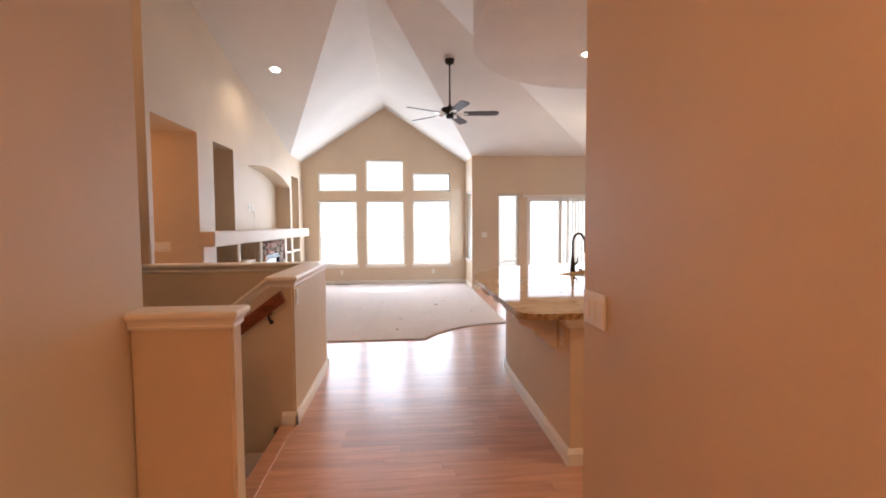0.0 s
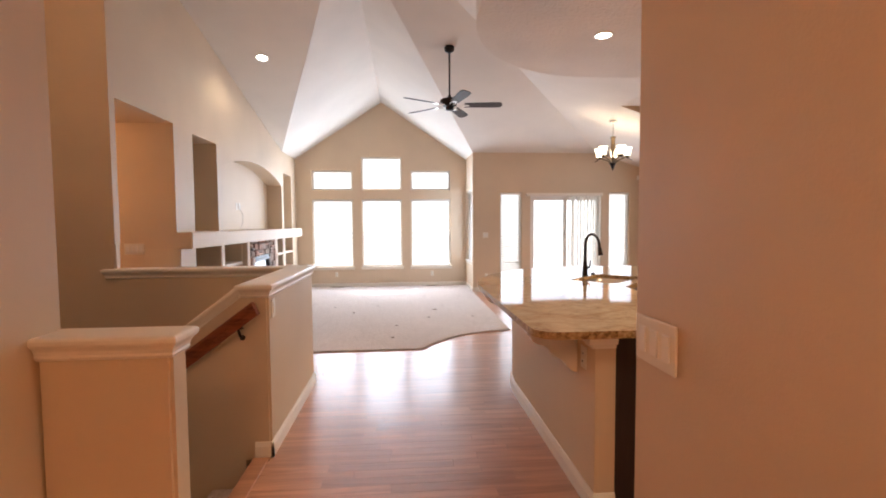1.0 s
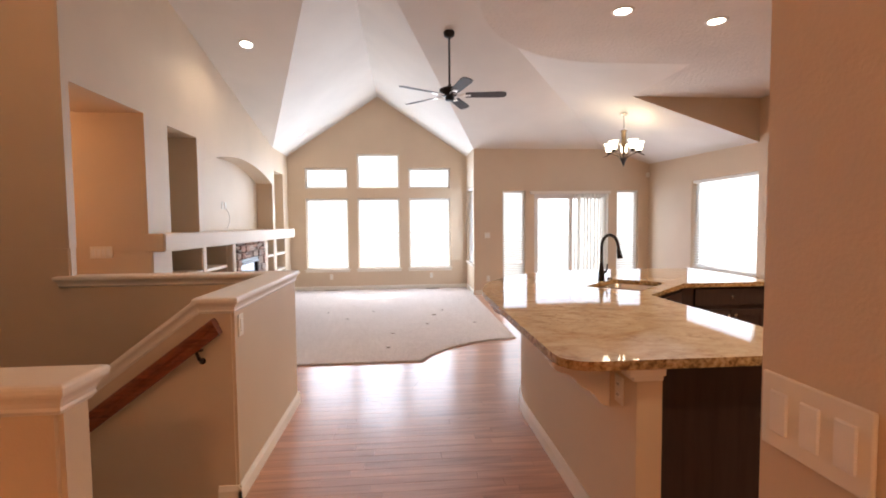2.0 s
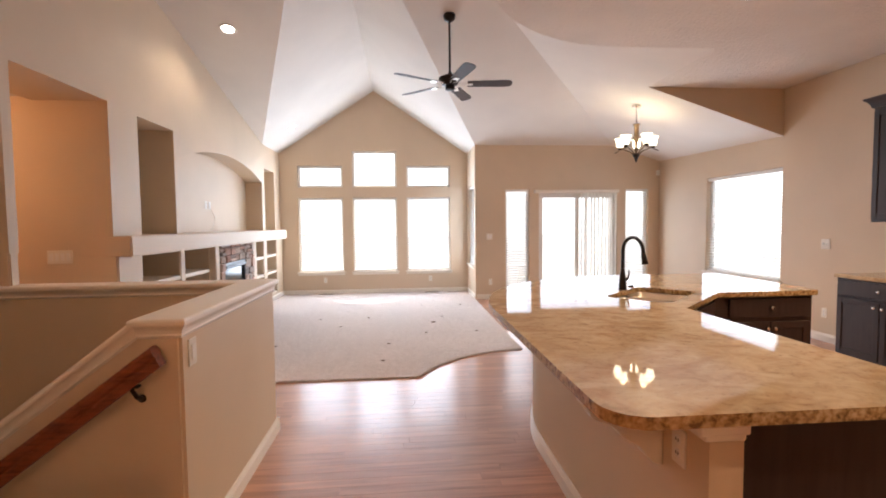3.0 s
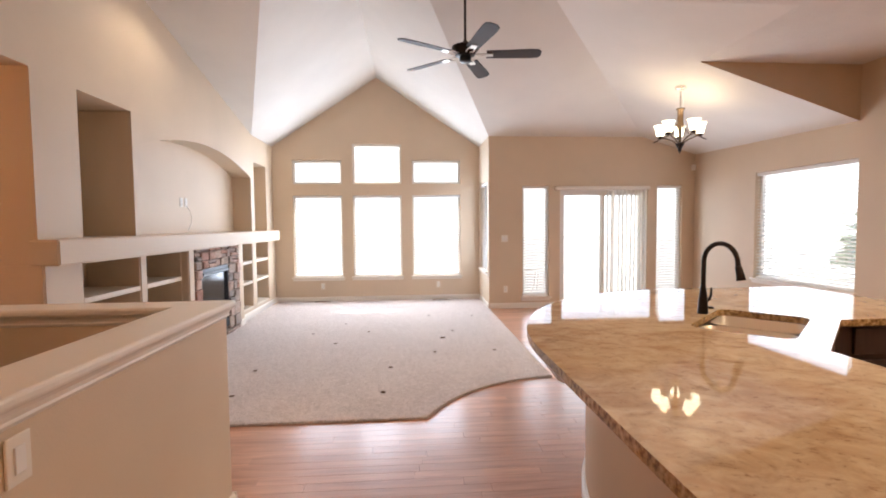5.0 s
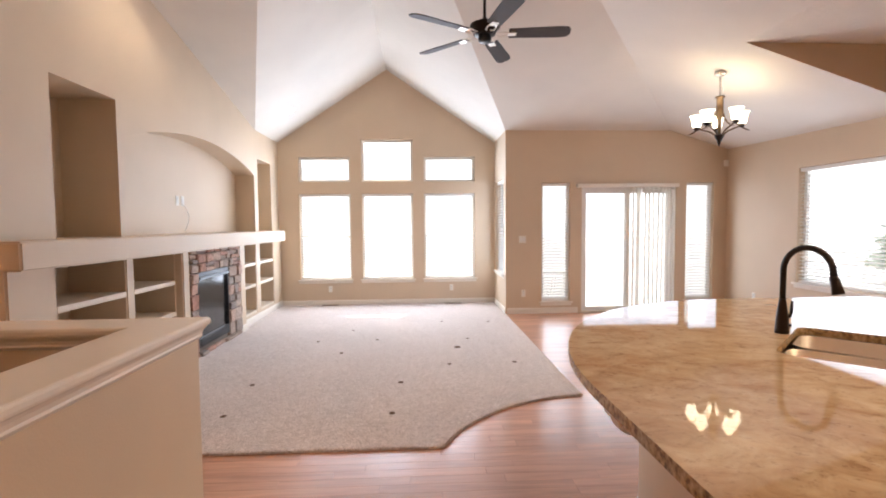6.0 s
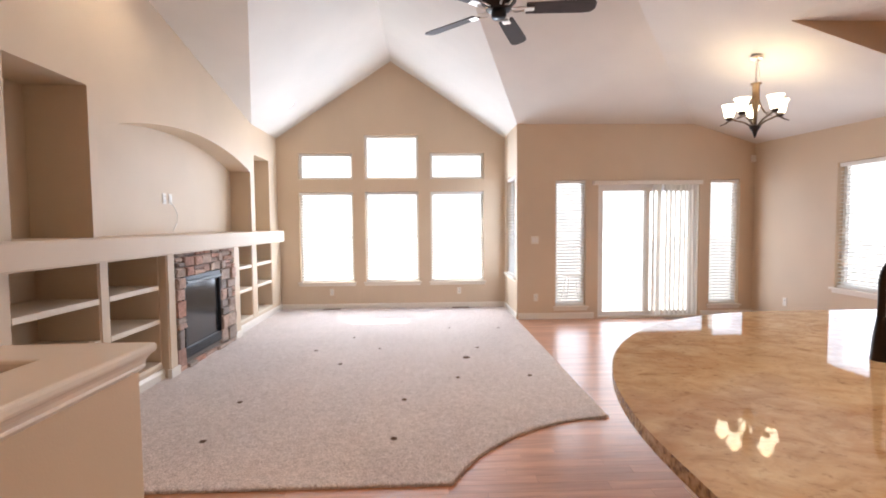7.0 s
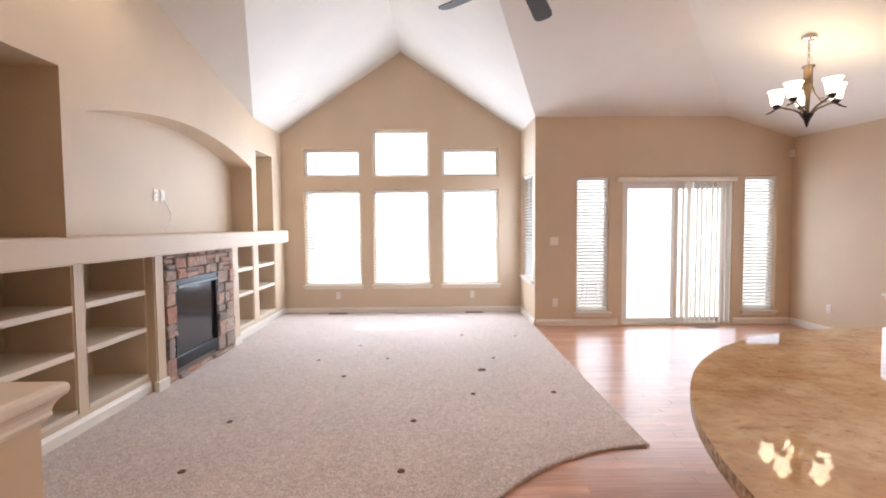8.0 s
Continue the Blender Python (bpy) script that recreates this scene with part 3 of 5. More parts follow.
def rounded_block(x0, x1, y0, y1, z0, z1, r=0.014, keep=()):
    """A wall stub with soft upright corners; those at the x positions in keep stay sharp."""
    bm = bmesh.new()
    box(bm, x0, x1, y0, y1, z0, z1)
    es = [e for e in bm.edges if abs(e.verts[0].co.z - e.verts[1].co.z) > 0.01 and not any(abs(e.verts[0].co.x - k) < 1e-4 for k in keep)]
    bmesh.ops.bevel(bm, geom=es, offset=r, segments=4, affect="EDGES")
    return bm


def half_walls():
    w = structure(part("half_wall", rounded_block(-0.85, -0.69, 3.47, 4.85, -0.02, 1.012, keep=(-0.85,)), M_WALL), "beige half wall beside the stairs", "half wall")
    cap("cap", -0.85, -0.69, 3.47, 4.85, 1.092, w)
    w = structure(part("half_wall", rounded_block(WL - 0.01, -0.85, 4.72, 4.85, -0.31, 1.012, keep=(-0.85,)), M_WALL), "beige half wall along the hallway over the stairwell", "half wall")
    cap("cap", WL - 0.06, -0.860, 4.72, 4.85, 1.090, w, 0.0, True)
    w = structure(part("half_wall", rounded_block(-1.117, -0.668, 2.21, 2.33, -0.02, 0.995), M_WALL), "warm beige half wall at the head of the stairs", "half wall")
    cap("cap", -1.116, -0.668, 2.21, 2.33, 1.075, w)
    # raked wall that follows the stairs down
    bm = bmesh.new()
    prism(bm, [(-0.85, -2.8), (-0.85, 1.017), (-2.9, 1.017 - 0.755 * 2.05), (-2.9, -2.8)], "y", 3.47, 3.615)
    w = structure(part("half_wall", bm, M_WALL), "beige raked half wall between the stair flights", "half wall")
    cap("cap", -2.9, -0.862, 3.47, 3.615, 1.091, w, 0.755, True)


half_walls()


def staircase():
    s = empty("staircase", (-0.79, 2.90, 0))
    for i in range(13):
        z, x = -0.19 * (i + 1), -0.25 * i
        bm = bmesh.new()
        box(bm, x - 0.27, x - 0.001, -0.56, 0.56, z - 0.04, z, 0.012)
        part("tread", bm, M_CARPET, s, "beige carpeted tread")
        part("riser", boxes((x - 0.02, x - 0.003, -0.56, 0.56, z, z + 0.149)), M_TRIM, s)
    bm = bmesh.new()
    box(bm, -0.012, 0.09, -0.565, 0.552, -0.021, 0.004, 0.006)
    part("nosing", bm, M_FLOOR, s, "reddish oak landing nosing")
    tagged(s, "carpeted stairs going down beside the half wall", "stairs")


staircase()


def handrail():
    h = empty("handrail", (-0.785, 3.40, 0.925))
    bm = bmesh.new()
    prof = [(-0.022, -0.034), (0.022, -0.034), (0.024, -0.012), (0.020, -0.002), (0.027, 0.008), (0.027, 0.024), (0.020, 0.034), (0.008, 0.039), (-0.008, 0.039), (-0.020, 0.034), (-0.027, 0.024), (-0.027, 0.008), (-0.020, -0.002), (-0.024, -0.012)]
    ends = []
    for x in (0.04, -1.9):
        ends.append([bm.verts.new((x - v * 0.5, u * 1.15, v * 1.08 + 0.745 * x)) for u, v in prof])
    bm.faces.new(ends[0]), bm.faces.new(ends[1][::-1])
    for i in range(len(prof)):
        j = (i + 1) % len(prof)
        bm.faces.new((ends[0][i], ends[0][j], ends[1][j], ends[1][i]))
    part("rail", bm, M_RAIL, h)
    for x in (-0.065, -1.1):
        z = 0.745 * x
        bm = bmesh.new()
        tube(bm, [(x, 0, z - 0.04), (x, 0.004, z - 0.06), (x, 0.03, z - 0.095), (x, 0.066, z - 0.115)], 0.008, 8, [0.007, 0.008, 0.009, 0.012])
        box(bm, x - 0.03, x + 0.03, -0.014, 0.014, z - 0.046, z - 0.036, 0.003)
        lathe(bm, [(0.017, 0), (0.017, 0.004), (0.012, 0.008)], 16, pose(x, 0.070, z - 0.115, 90))
        part("bracket", bm, M_BRONZE, h, "dark bronze rail bracket")
    tagged(h, "cherry-stained wooden handrail on dark brackets", "handrail")


handrail()


# ---- switches and outlets ----
def wall_plate(name, m, gangs, kind, label, category, pitch=0.046):
    """A plate in its own x-z plane, its front towards -y."""
    p = empty(name)
    w, h = 0.072 + pitch * (gangs - 1), 0.118
    bm = bmesh.new()
    box(bm, -w / 2, w / 2, -0.007, 0, -h / 2, h / 2, 0.003)
    part("plate", bm, M_PLASTIC, p)
    for g in range(gangs):
        x = (g - (gangs - 1) / 2) * pitch
        bm = bmesh.new()
        if kind == "rocker":
            box(bm, x - 0.0165, x + 0.0165, -0.011, -0.006, -0.033, 0.033, 0.002, 1, Matrix.Identity(4))
            part("rocker", bm, M_VINYL, p)
        elif kind == "toggle":
            box(bm, x - 0.005, x + 0.005, -0.022, -0.006, -0.006, 0.014, 0.002)
            part("toggle", bm, M_VINYL, p)
        else:
            for z in (-0.022, 0.022):
                bm2 = bmesh.new()
                lathe(bm2, [(0.0165, 0), (0.0165, 0.003), (0.014, 0.004)], 18, pose(x, -0.006, z, 90))
                s = part("socket", bm2, M_VINYL, p)
                for dx in (-0.006, 0.006):
                    part("slot", boxes((x + dx - 0.0012, x + dx + 0.0012, -0.0115, -0.0095, z - 0.004, z + 0.006)), M_DARK, s)
            bm.free()
    p.matrix_basis = m
    return tagged(p, label, category)


wall_plate("light_switch", pose(0.779, 1.598, 1.16, 0, 0, -90), 3, "rocker", "white three-rocker switch plate on the entry wall", "light switch", 0.055)
wall_plate("light_switch", pose(-0.689, 3.562, 0.928, 0, 0, 90), 1, "rocker", "white rocker switch on the stair half wall", "light switch")
wall_plate("light_switch", pose(-2.78, 5.859, 1.21, 0, 0, 0), 4, "rocker", "white four-gang switch plate in the hallway", "light switch")
wall_plate("light_switch", pose(1.885, DIN - 0.001, 1.217, 0, 0, 0), 2, "rocker", "white double switch beside the patio door", "light switch")
wall_plate("light_switch", pose(WR - 0.001, 6.71, 1.178, 0, 0, -90), 2, "toggle", "white double toggle switch on the kitchen wall", "light switch")
wall_plate("outlet", pose(WR - 0.001, 6.70, 0.345, 0, 0, -90), 1, "outlet", "white outlet on the kitchen wall", "outlet")
wall_plate("outlet", pose(WR - 0.001, 9.75, 0.33, 0, 0, -90), 1, "outlet", "white outlet low on the dining wall", "outlet")
wall_plate("outlet", pose(1.90, DIN - 0.001, 0.335, 0, 0, 0), 1, "outlet", "white outlet beside the patio door", "outlet")
for x in (-1.43, 0.80):
    wall_plate("outlet", pose(x, FAR - 0.001, 0.30, 0, 0, 0), 1, "outlet", "white outlet below a gable window", "outlet")
wall_plate("outlet", pose(-2.619, 8.56, 1.775, 0, 0, 90), 1, "outlet", "white outlet in the arched recess", "outlet")
wall_plate("cable_plate", pose(-2.619, 8.68, 1.775, 0, 0, 90), 1, "rocker", "white cable plate in the arched recess", "cable plate")
bm = bmesh.new()
tube(bm, [(-2.61, 8.68, 1.73), (-2.585, 8.70, 1.69), (-2.58, 8.755, 1.60), (-2.59, 8.74, 1.49), (-2.60, 8.68, 1.42)], 0.004, 8)
tagged(part("cable", bm, M_PLASTIC, smooth=True), "thin white cable hanging from the wall plate", "cable")
wall_plate("outlet", pose(1.094, 2.86, 0.755, 0, 0, -90), 1, "outlet", "white outlet on the island knee wall", "outlet")
tagged(part("alarm_sensor", (lambda b: (box(b, 5.225, 5.29, DIN - 0.05, DIN - 0.001, 2.385, 2.485, 0.012, 3), b)[1])(bmesh.new()), M_PLASTIC), "small white alarm sensor high in the corner", "sensor")


def floor_vent(x, y):
    v = empty("floor_vent", (x, y, 0.012))
    part("frame", boxes((-0.15, 0.15, -0.055, -0.042, 0, 0.006), (-0.15, 0.15, 0.042, 0.055, 0, 0.006), (-0.15, -0.137, -0.042, 0.042, 0, 0.006), (0.137, 0.15, -0.042, 0.042, 0, 0.006), (-0.137, 0.137, -0.042, 0.042, 0, 0.001)), M_VENT, v)
    for k in range(12):
        xx = -0.125 + 0.0227 * k
        part("slat", boxes((xx - 0.004, xx + 0.004, -0.041, 0.041, 0.0015, 0.005)), M_VENT, v)
    tagged(v, "brown metal floor register near the wall", "vent")


M_VENT = material("brown_vent_metal", (0.22, 0.15, 0.10), 0.4, 0.5)[0]
floor_vent(-1.42, 11.46)
floor_vent(0.82, 11.46)
floor_vent(3.98, 10.25)


# ---- windows ----
def sheet_window(name, m, w, h, label, sash=False, sill=True, blind=0.0, tilt=25, gap=0.0):
    """A window in its opening: x across, y outwards, z up from the opening's lower edge; the wall's face is y = 0."""
    win = empty(name)
    fw = 0.042
    y0, y1 = 0.085, 0.135
    part("window_frame", boxes((-w / 2, w / 2, y0, y1, 0, fw), (-w / 2, w / 2, y0, y1, h - fw, h), (-w / 2, -w / 2 + fw, y0, y1, fw, h - fw), (w / 2 - fw, w / 2, y0, y1, fw, h - fw)), M_VINYL, win)
    if sash:
        mid = h * 0.5
        part("sash_rail", boxes((-w / 2 + fw, w / 2 - fw, y0 + 0.005, y1 - 0.005, mid - 0.02, mid + 0.02)), M_VINYL, win)
        rows = ((fw, mid - 0.02), (mid + 0.02, h - fw))
    else:
        rows = ((fw, h - fw),)
    for a, b in rows:
        pane = part("pane", boxes((-w / 2 + fw, w / 2 - fw, 0.108, 0.112, a, b)), M_PANE, win)
        pane.visible_shadow = False
    if sill:
        bm = bmesh.new()
        box(bm, -w / 2 - 0.035, w / 2 + 0.035, -0.045, 0.0, -0.022, 0.006, 0.006)
        box(bm, -w / 2, w / 2, -0.001, 0.084, 0.001, 0.006)
        box(bm, -w / 2 - 0.02, w / 2 + 0.02, -0.014, 0.0, -0.065, -0.023, 0.004)
        part("window_sill", bm, M_TRIM, win)
    win.matrix_basis = m
    structure(win, label, "window")
    if blind:
        b = empty("window_blind")
        part("headrail", boxes((-w / 2 + 0.008, w / 2 - 0.008, 0.02, 0.07, h - 0.05, h - 0.004)), M_VINYL, b)
        bm = bmesh.new()
        hw, d, th = w / 2 - 0.014, 0.025, 0.0012
        prism(bm, [(-d, 0), (-d * 0.4, 0.003), (d * 0.4, 0.003), (d, 0), (d, th), (d * 0.4, 0.003 + th), (-d * 0.4, 0.003 + th), (-d, th)], "x", -hw, hw)
        bmesh.ops.rotate(bm, verts=bm.verts, matrix=Matrix.Rotation(radians(tilt), 3, "X"))
        n = int((h - 0.10 - gap) / 0.047)
        first = None
        for i in range(n):
            z = gap + 0.045 + 0.047 * (i + 0.5)
            if first is None:
                first = part("slat", bm, M_SLAT, b)
                o = first
            else:
                o = new("slat", first.data)
                o.parent = b
            o.location = (0, 0.046, z)
        part("bottom_rail", boxes((-hw, hw, 0.025, 0.065, gap + 0.012, gap + 0.034)), M_VINYL, b)
        for x in (-w * 0.3, w * 0.3):
            bm = bmesh.new()
            tube(bm, [(x, 0.018, gap + 0.02), (x, 0.018, h - 0.03)], 0.0012, 5)
            part("ladder_cord", bm, M_VINYL, b)
        b.matrix_basis = m
        tagged(b, "white horizontal slat blind, lowered and half open", "blind", "slat blinds")
    return win


k = 1
for (a, b), top in zip(LOWER, (2.715, 3.03, 2.715)):
    c = (a + b) / 2
    sheet_window("window_%d" % k, pose(c, FAR, 0.47), b - a, 1.573, "white-framed hung window with sill in the gable wall", True, True, 1, 20)
    sheet_window("window_%d" % (k + 1), pose(c, FAR, 2.262), b - a, top - 2.262, "white-framed fixed transom window in the gable wall", False, False)
    k += 2
for a, b in ((2.20, 2.675), (4.61, 5.075)):
    sheet_window("window_%d" % k, pose((a + b) / 2, DIN, 0.19), b - a, 1.935, "narrow white side window with slat blind", False, True, 1, 34)
    k += 1
sheet_window("window_%d" % k, pose(WR, 8.175, 0.64, 0, 0, -90), 1.58, 1.54, "wide white dining window with slat blind", False, True, 1, 14)
sheet_window("window_%d" % (k + 1), pose(JOG, 10.97, 0.63, 0, 0, -90), 0.82, 1.59, "white side window with slat blind in the return wall", False, True, 1, 30)


def sliding_door():
    d = empty("sliding_door", (3.65, DIN, 0))
    w, h = 1.58, 2.05
    part("door_frame", boxes((-w / 2, -w / 2 + 0.035, 0.02, 0.14, 0, h), (w / 2 - 0.035, w / 2, 0.02, 0.14, 0, h), (-w / 2 + 0.035, w / 2 - 0.035, 0.02, 0.14, h - 0.035, h), (-w / 2 + 0.035, w / 2 - 0.035, 0.02, 0.14, 0, 0.03)), M_VINYL, d)
    for x0, x1, y in ((-w / 2 + 0.036, 0.03, 0.045), (-0.03, w / 2 - 0.036, 0.095)):
        s = 0.055
        p = part("door_panel", boxes((x0, x0 + s, y, y + 0.035, 0.032, h - 0.037), (x1 - s, x1, y, y + 0.035, 0.032, h - 0.037), (x0 + s, x1 - s, y, y + 0.035, 0.032, 0.032 + s), (x0 + s, x1 - s, y, y + 0.035, h - 0.037 - s, h - 0.037)), M_VINYL, d)
        g = part("pane", boxes((x0 + s, x1 - s, y + 0.015, y + 0.019, 0.032 + s, h - 0.037 - s)), M_PANE, p)
        g.visible_shadow = False
        if y < 0.05:
            bm = bmesh.new()
            tube(bm, [(x0 + 0.03, y, 0.95), (x0 + 0.03, y - 0.035, 0.97), (x0 + 0.03, y - 0.035, 1.13), (x0 + 0.03, y, 1.15)], 0.008, 8)
            part("handle", bm, M_VINYL, p)
    part("threshold", boxes((-w / 2, w / 2, -0.035, 0.019, 0.001, 0.028), bevel=0.005), M_SHELF, d, "tan metal threshold")
    structure(d, "white sliding glass patio door", "door")
    v = empty("vertical_blind", (3.64, DIN, 0))
    bm = bmesh.new()
    box(bm, -0.877, 0.795, -0.105, -0.002, 2.045, 2.105, 0.006)
    part("valance", bm, M_TRIM, v, "cream headrail valance")
    rng = random.Random(2)
    bm = bmesh.new()
    prism(bm, [(-0.043, 0), (0, 0.010), (0.043, 0), (0.043, 0.0015), (0, 0.0115), (-0.043, 0.0015)], "z", 0.035, 2.043)
    first = part("vane", bm, M_VANE, v)
    spots = [(0.045, 78), (0.075, 70), (0.13, 22), (0.19, 66), (0.255, 44), (0.325, 40), (0.395, 46), (0.465, 42), (0.535, 45), (0.605, 40), (0.675, 44), (0.745, 48)]
    for i, (x, a) in enumerate(spots):
        o = first if i == 0 else new("vane", first.data)
        o.parent = v
        o.matrix_basis = pose(x, -0.055, 0, rng.uniform(-0.4, 0.4), rng.uniform(-0.5, 0.5) - (1.6 if i == 3 else 0), a)
    tagged(v, "cream vertical blind drawn half open over the slider", "blind")


sliding_door()


# ---- fireplace wall built-ins ----
def mantel():
    bm = bmesh.new()
    prism(bm, [(-2.13, 5.77), (-2.13, 11.22), (-2.94, 11.22), (-2.94, 5.866), (-2.335, 5.866), (-2.335, 5.77)], "z", 1.207, 1.388)
    bmesh.ops.recalc_face_normals(bm, faces=bm.faces)
    bmesh.ops.bevel(bm, geom=[e for e in bm.edges if all(v.co.x > -2.34 for v in e.verts)], offset=0.012, segments=3, affect="EDGES")
    tagged(part("mantel_shelf", bm, M_WALL), "thick beige plaster mantel shelf across the built-ins", "mantel")


mantel()


def bookcase(name, y0, y1, dividers, label):
    """Plastered shelving: dividers are (y0, y1) uprights; shelves sit in each bay."""
    b = empty(name, (WL, (y0 + y1) / 2, 0))
    oy = (y0 + y1) / 2
    xf, xb = 0.03, -0.45
    part("back_panel", boxes((xb - 0.06, xb, y0 - oy, y1 - oy, 0.13, 1.206)), M_WALL, b)
    part("bottom", boxes((xb - 0.06, xf - 0.006, y0 - oy, y1 - oy, 0, 0.145)), M_WALL, b)
    bm = bmesh.new()
    prof = strip_profile(0.11, 0.018)
    va = [bm.verts.new((xf - 0.006 + u, y0 - oy, v)) for u, v in prof]
    vb = [bm.verts.new((xf - 0.006 + u, y1 - oy, v)) for u, v in prof]
    bm.faces.new(va), bm.faces.new(vb[::-1])
    for i in range(len(prof)):
        j = (i + 1) % len(prof)
        bm.faces.new((va[i], va[j], vb[j], vb[i]))
    part("plinth", bm, M_TRIM, b, "white painted plinth")
    for a, c in dividers:
        bm = bmesh.new()
        box(bm, xb, xf, a - oy, c - oy, 0.146, 1.206)
        bmesh.ops.bevel(bm, geom=[e for e in bm.edges if all(abs(v.co.x - xf) < 1e-4 for v in e.verts) and abs(e.verts[0].co.z - e.verts[1].co.z) > 0.1], offset=0.012, segments=3, affect="EDGES")
        part("upright", bm, M_WALL, b)
    for (_, a), (c, _) in zip(dividers, dividers[1:]):
        for z in (0.915, 0.592):
            bm = bmesh.new()
            box(bm, xb, xf - 0.004, a - oy + 0.001, c - oy - 0.001, z - 0.045, z, 0.004)
            part("shelf", bm, M_SHELF, b)
        part("bay_floor", boxes((xb, xf - 0.004, a - oy + 0.001, c - oy - 0.001, 0.147, 0.18)), M_SHELF, b)
    return tagged(b, label, "bookcase")


bookcase("built_in_bookcase", 5.86, 7.858, [(5.86, 6.26), (7.03, 7.145), (7.836, 7.858)], "beige built-in bookcase with empty open shelves")
bookcase("built_in_bookcase", 9.585, 11.54, [(9.585, 9.62), (10.207, 10.409), (11.06, 11.54)], "narrow beige built-in bookcase with empty shelves")


def fireplace():
    f = empty("fireplace", (-2.22, 8.71, 0))
    y0, y1 = 8.003, 9.40
    for a, c in ((7.86, 8.0), (9.402, 9.583)):
        bm = bmesh.new()
        box(bm, -0.42, -0.015, a - 8.71, c - 8.71, 0, 1.206)
        bmesh.ops.bevel(bm, geom=[e for e in bm.edges if all(abs(v.co.x + 0.015) < 1e-4 for v in e.verts) and abs(e.verts[0].co.z - e.verts[1].co.z) > 0.1], offset=0.012, segments=3, affect="EDGES")
        p = part("pilaster", bm, M_WALL, f)
        bm = bmesh.new()
        box(bm, -0.04, 0.003, a - 8.71 - 0.016, c - 8.71 + 0.012, 0.0, 0.1, 0.006)
        part("plinth", bm, M_TRIM, p, "white painted plinth block")
    fy0, fy1, fz0, fz1 = 8.165, 9.005, 0.11, 0.955
    part("stone_backing", boxes((-0.40, -0.05, y0 - 8.71, fy0 - 8.71, 0, 1.206), (-0.40, -0.05, fy1 - 8.71, y1 - 8.71, 0, 1.206), (-0.40, -0.05, fy0 - 8.71, fy1 - 8.71, fz1, 1.206), (-0.40, -0.05, fy0 - 8.71, fy1 - 8.71, 0, fz0)), M_MORTAR, f)
    rng = random.Random(11)

    def stones(a, c, z0, z1, hs, ws):
        z = z0
        while z < z1 - 0.02:
            h = min(rng.uniform(*hs), z1 - z)
            if z1 - z - h < 0.04:
                h = z1 - z
            y = a
            while y < c - 0.01:
                w = min(rng.uniform(*ws), c - y)
                if c - y - w < 0.05:
                    w = c - y
                split = h > 0.095 and rng.random() < 0.35
                for zz, hh in (((z, h * 0.5), (z + h * 0.5, h * 0.5)) if split else ((z, h),)):
                    bm = bmesh.new()
                    g = 0.005
                    box(bm, -0.085, rng.uniform(-0.022, 0.016), y - 8.71 + g, y + w - 8.71 - g, zz + g, zz + hh - g, 0.011, 2)
                    for v in bm.verts:
                        v.co += Vector((rng.gauss(0, 0.003), rng.gauss(0, 0.0035), rng.gauss(0, 0.0035)))
                    part("stone", bm, M_STONE, f)
                y += w
            z += h
    stones(y0, y1, fz1 + 0.002, 1.204, (0.07, 0.135), (0.10, 0.25))
    stones(y0, fy0 - 0.002, 0.06, fz1, (0.09, 0.19), (0.09, 0.2))
    stones(fy1 + 0.002, y1, 0.06, fz1, (0.08, 0.18), (0.14, 0.26))
    stones(y0, y1, 0.0, 0.058, (0.055, 0.06), (0.14, 0.3))
    # metal insert
    a, c = fy0 - 8.71, fy1 - 8.71
    part("firebox", boxes((-0.40, -0.36, a, c, fz0, fz1), (-0.36, -0.072, a, a + 0.03, fz0, fz1), (-0.36, -0.072, c - 0.03, c, fz0, fz1), (-0.36, -0.072, a + 0.03, c - 0.03, fz0, fz0 + 0.03), (-0.36, -0.072, a + 0.03, c - 0.03, fz1 - 0.03, fz1)), M_BLACK, f)
    bm = bmesh.new()
    for r in ((-0.07, -0.018, a, a + 0.026, fz0 + 0.11, fz1 - 0.09), (-0.07, -0.018, c - 0.026, c, fz0 + 0.11, fz1 - 0.09), (-0.07, -0.014, a, c, fz1 - 0.088, fz1), (-0.07, -0.018, a, c, fz0, fz0 + 0.108)):
        box(bm, *r, bevel=0.006)
    frame_part = part("surround", bm, M_BLACK, f, "black metal fireplace surround")
    for z in (fz0 + 0.03, fz0 + 0.055, fz0 + 0.08, fz1 - 0.03):
        part("louvre", boxes((-0.019, -0.011, a + 0.05, c - 0.05, z, z + 0.008)), M_BLACK, frame_part)
    part("hood", boxes((-0.013, 0.012, a + 0.02, c - 0.02, fz1 - 0.075, fz1 - 0.05)), M_HOOD, f, "grey metal hood strip")
    part("glass_front", boxes((-0.052, -0.046, a + 0.027, c - 0.027, fz0 + 0.11, fz1 - 0.09)), M_FIREGLASS, f, "dark reflective fire glass")
    tagged(f, "gas fireplace with stacked reddish-brown ledge stone surround", "fireplace")


M_HOOD = material("grey_hood_metal", (0.16, 0.17, 0.18), 0.5, 0.6)[0]
fireplace()


# ---- ceiling things ----
def on_main_slope(y):
    return SPRING + (APEX_Z - SPRING) / (DIN - RIDGE_Y) * (DIN - y)


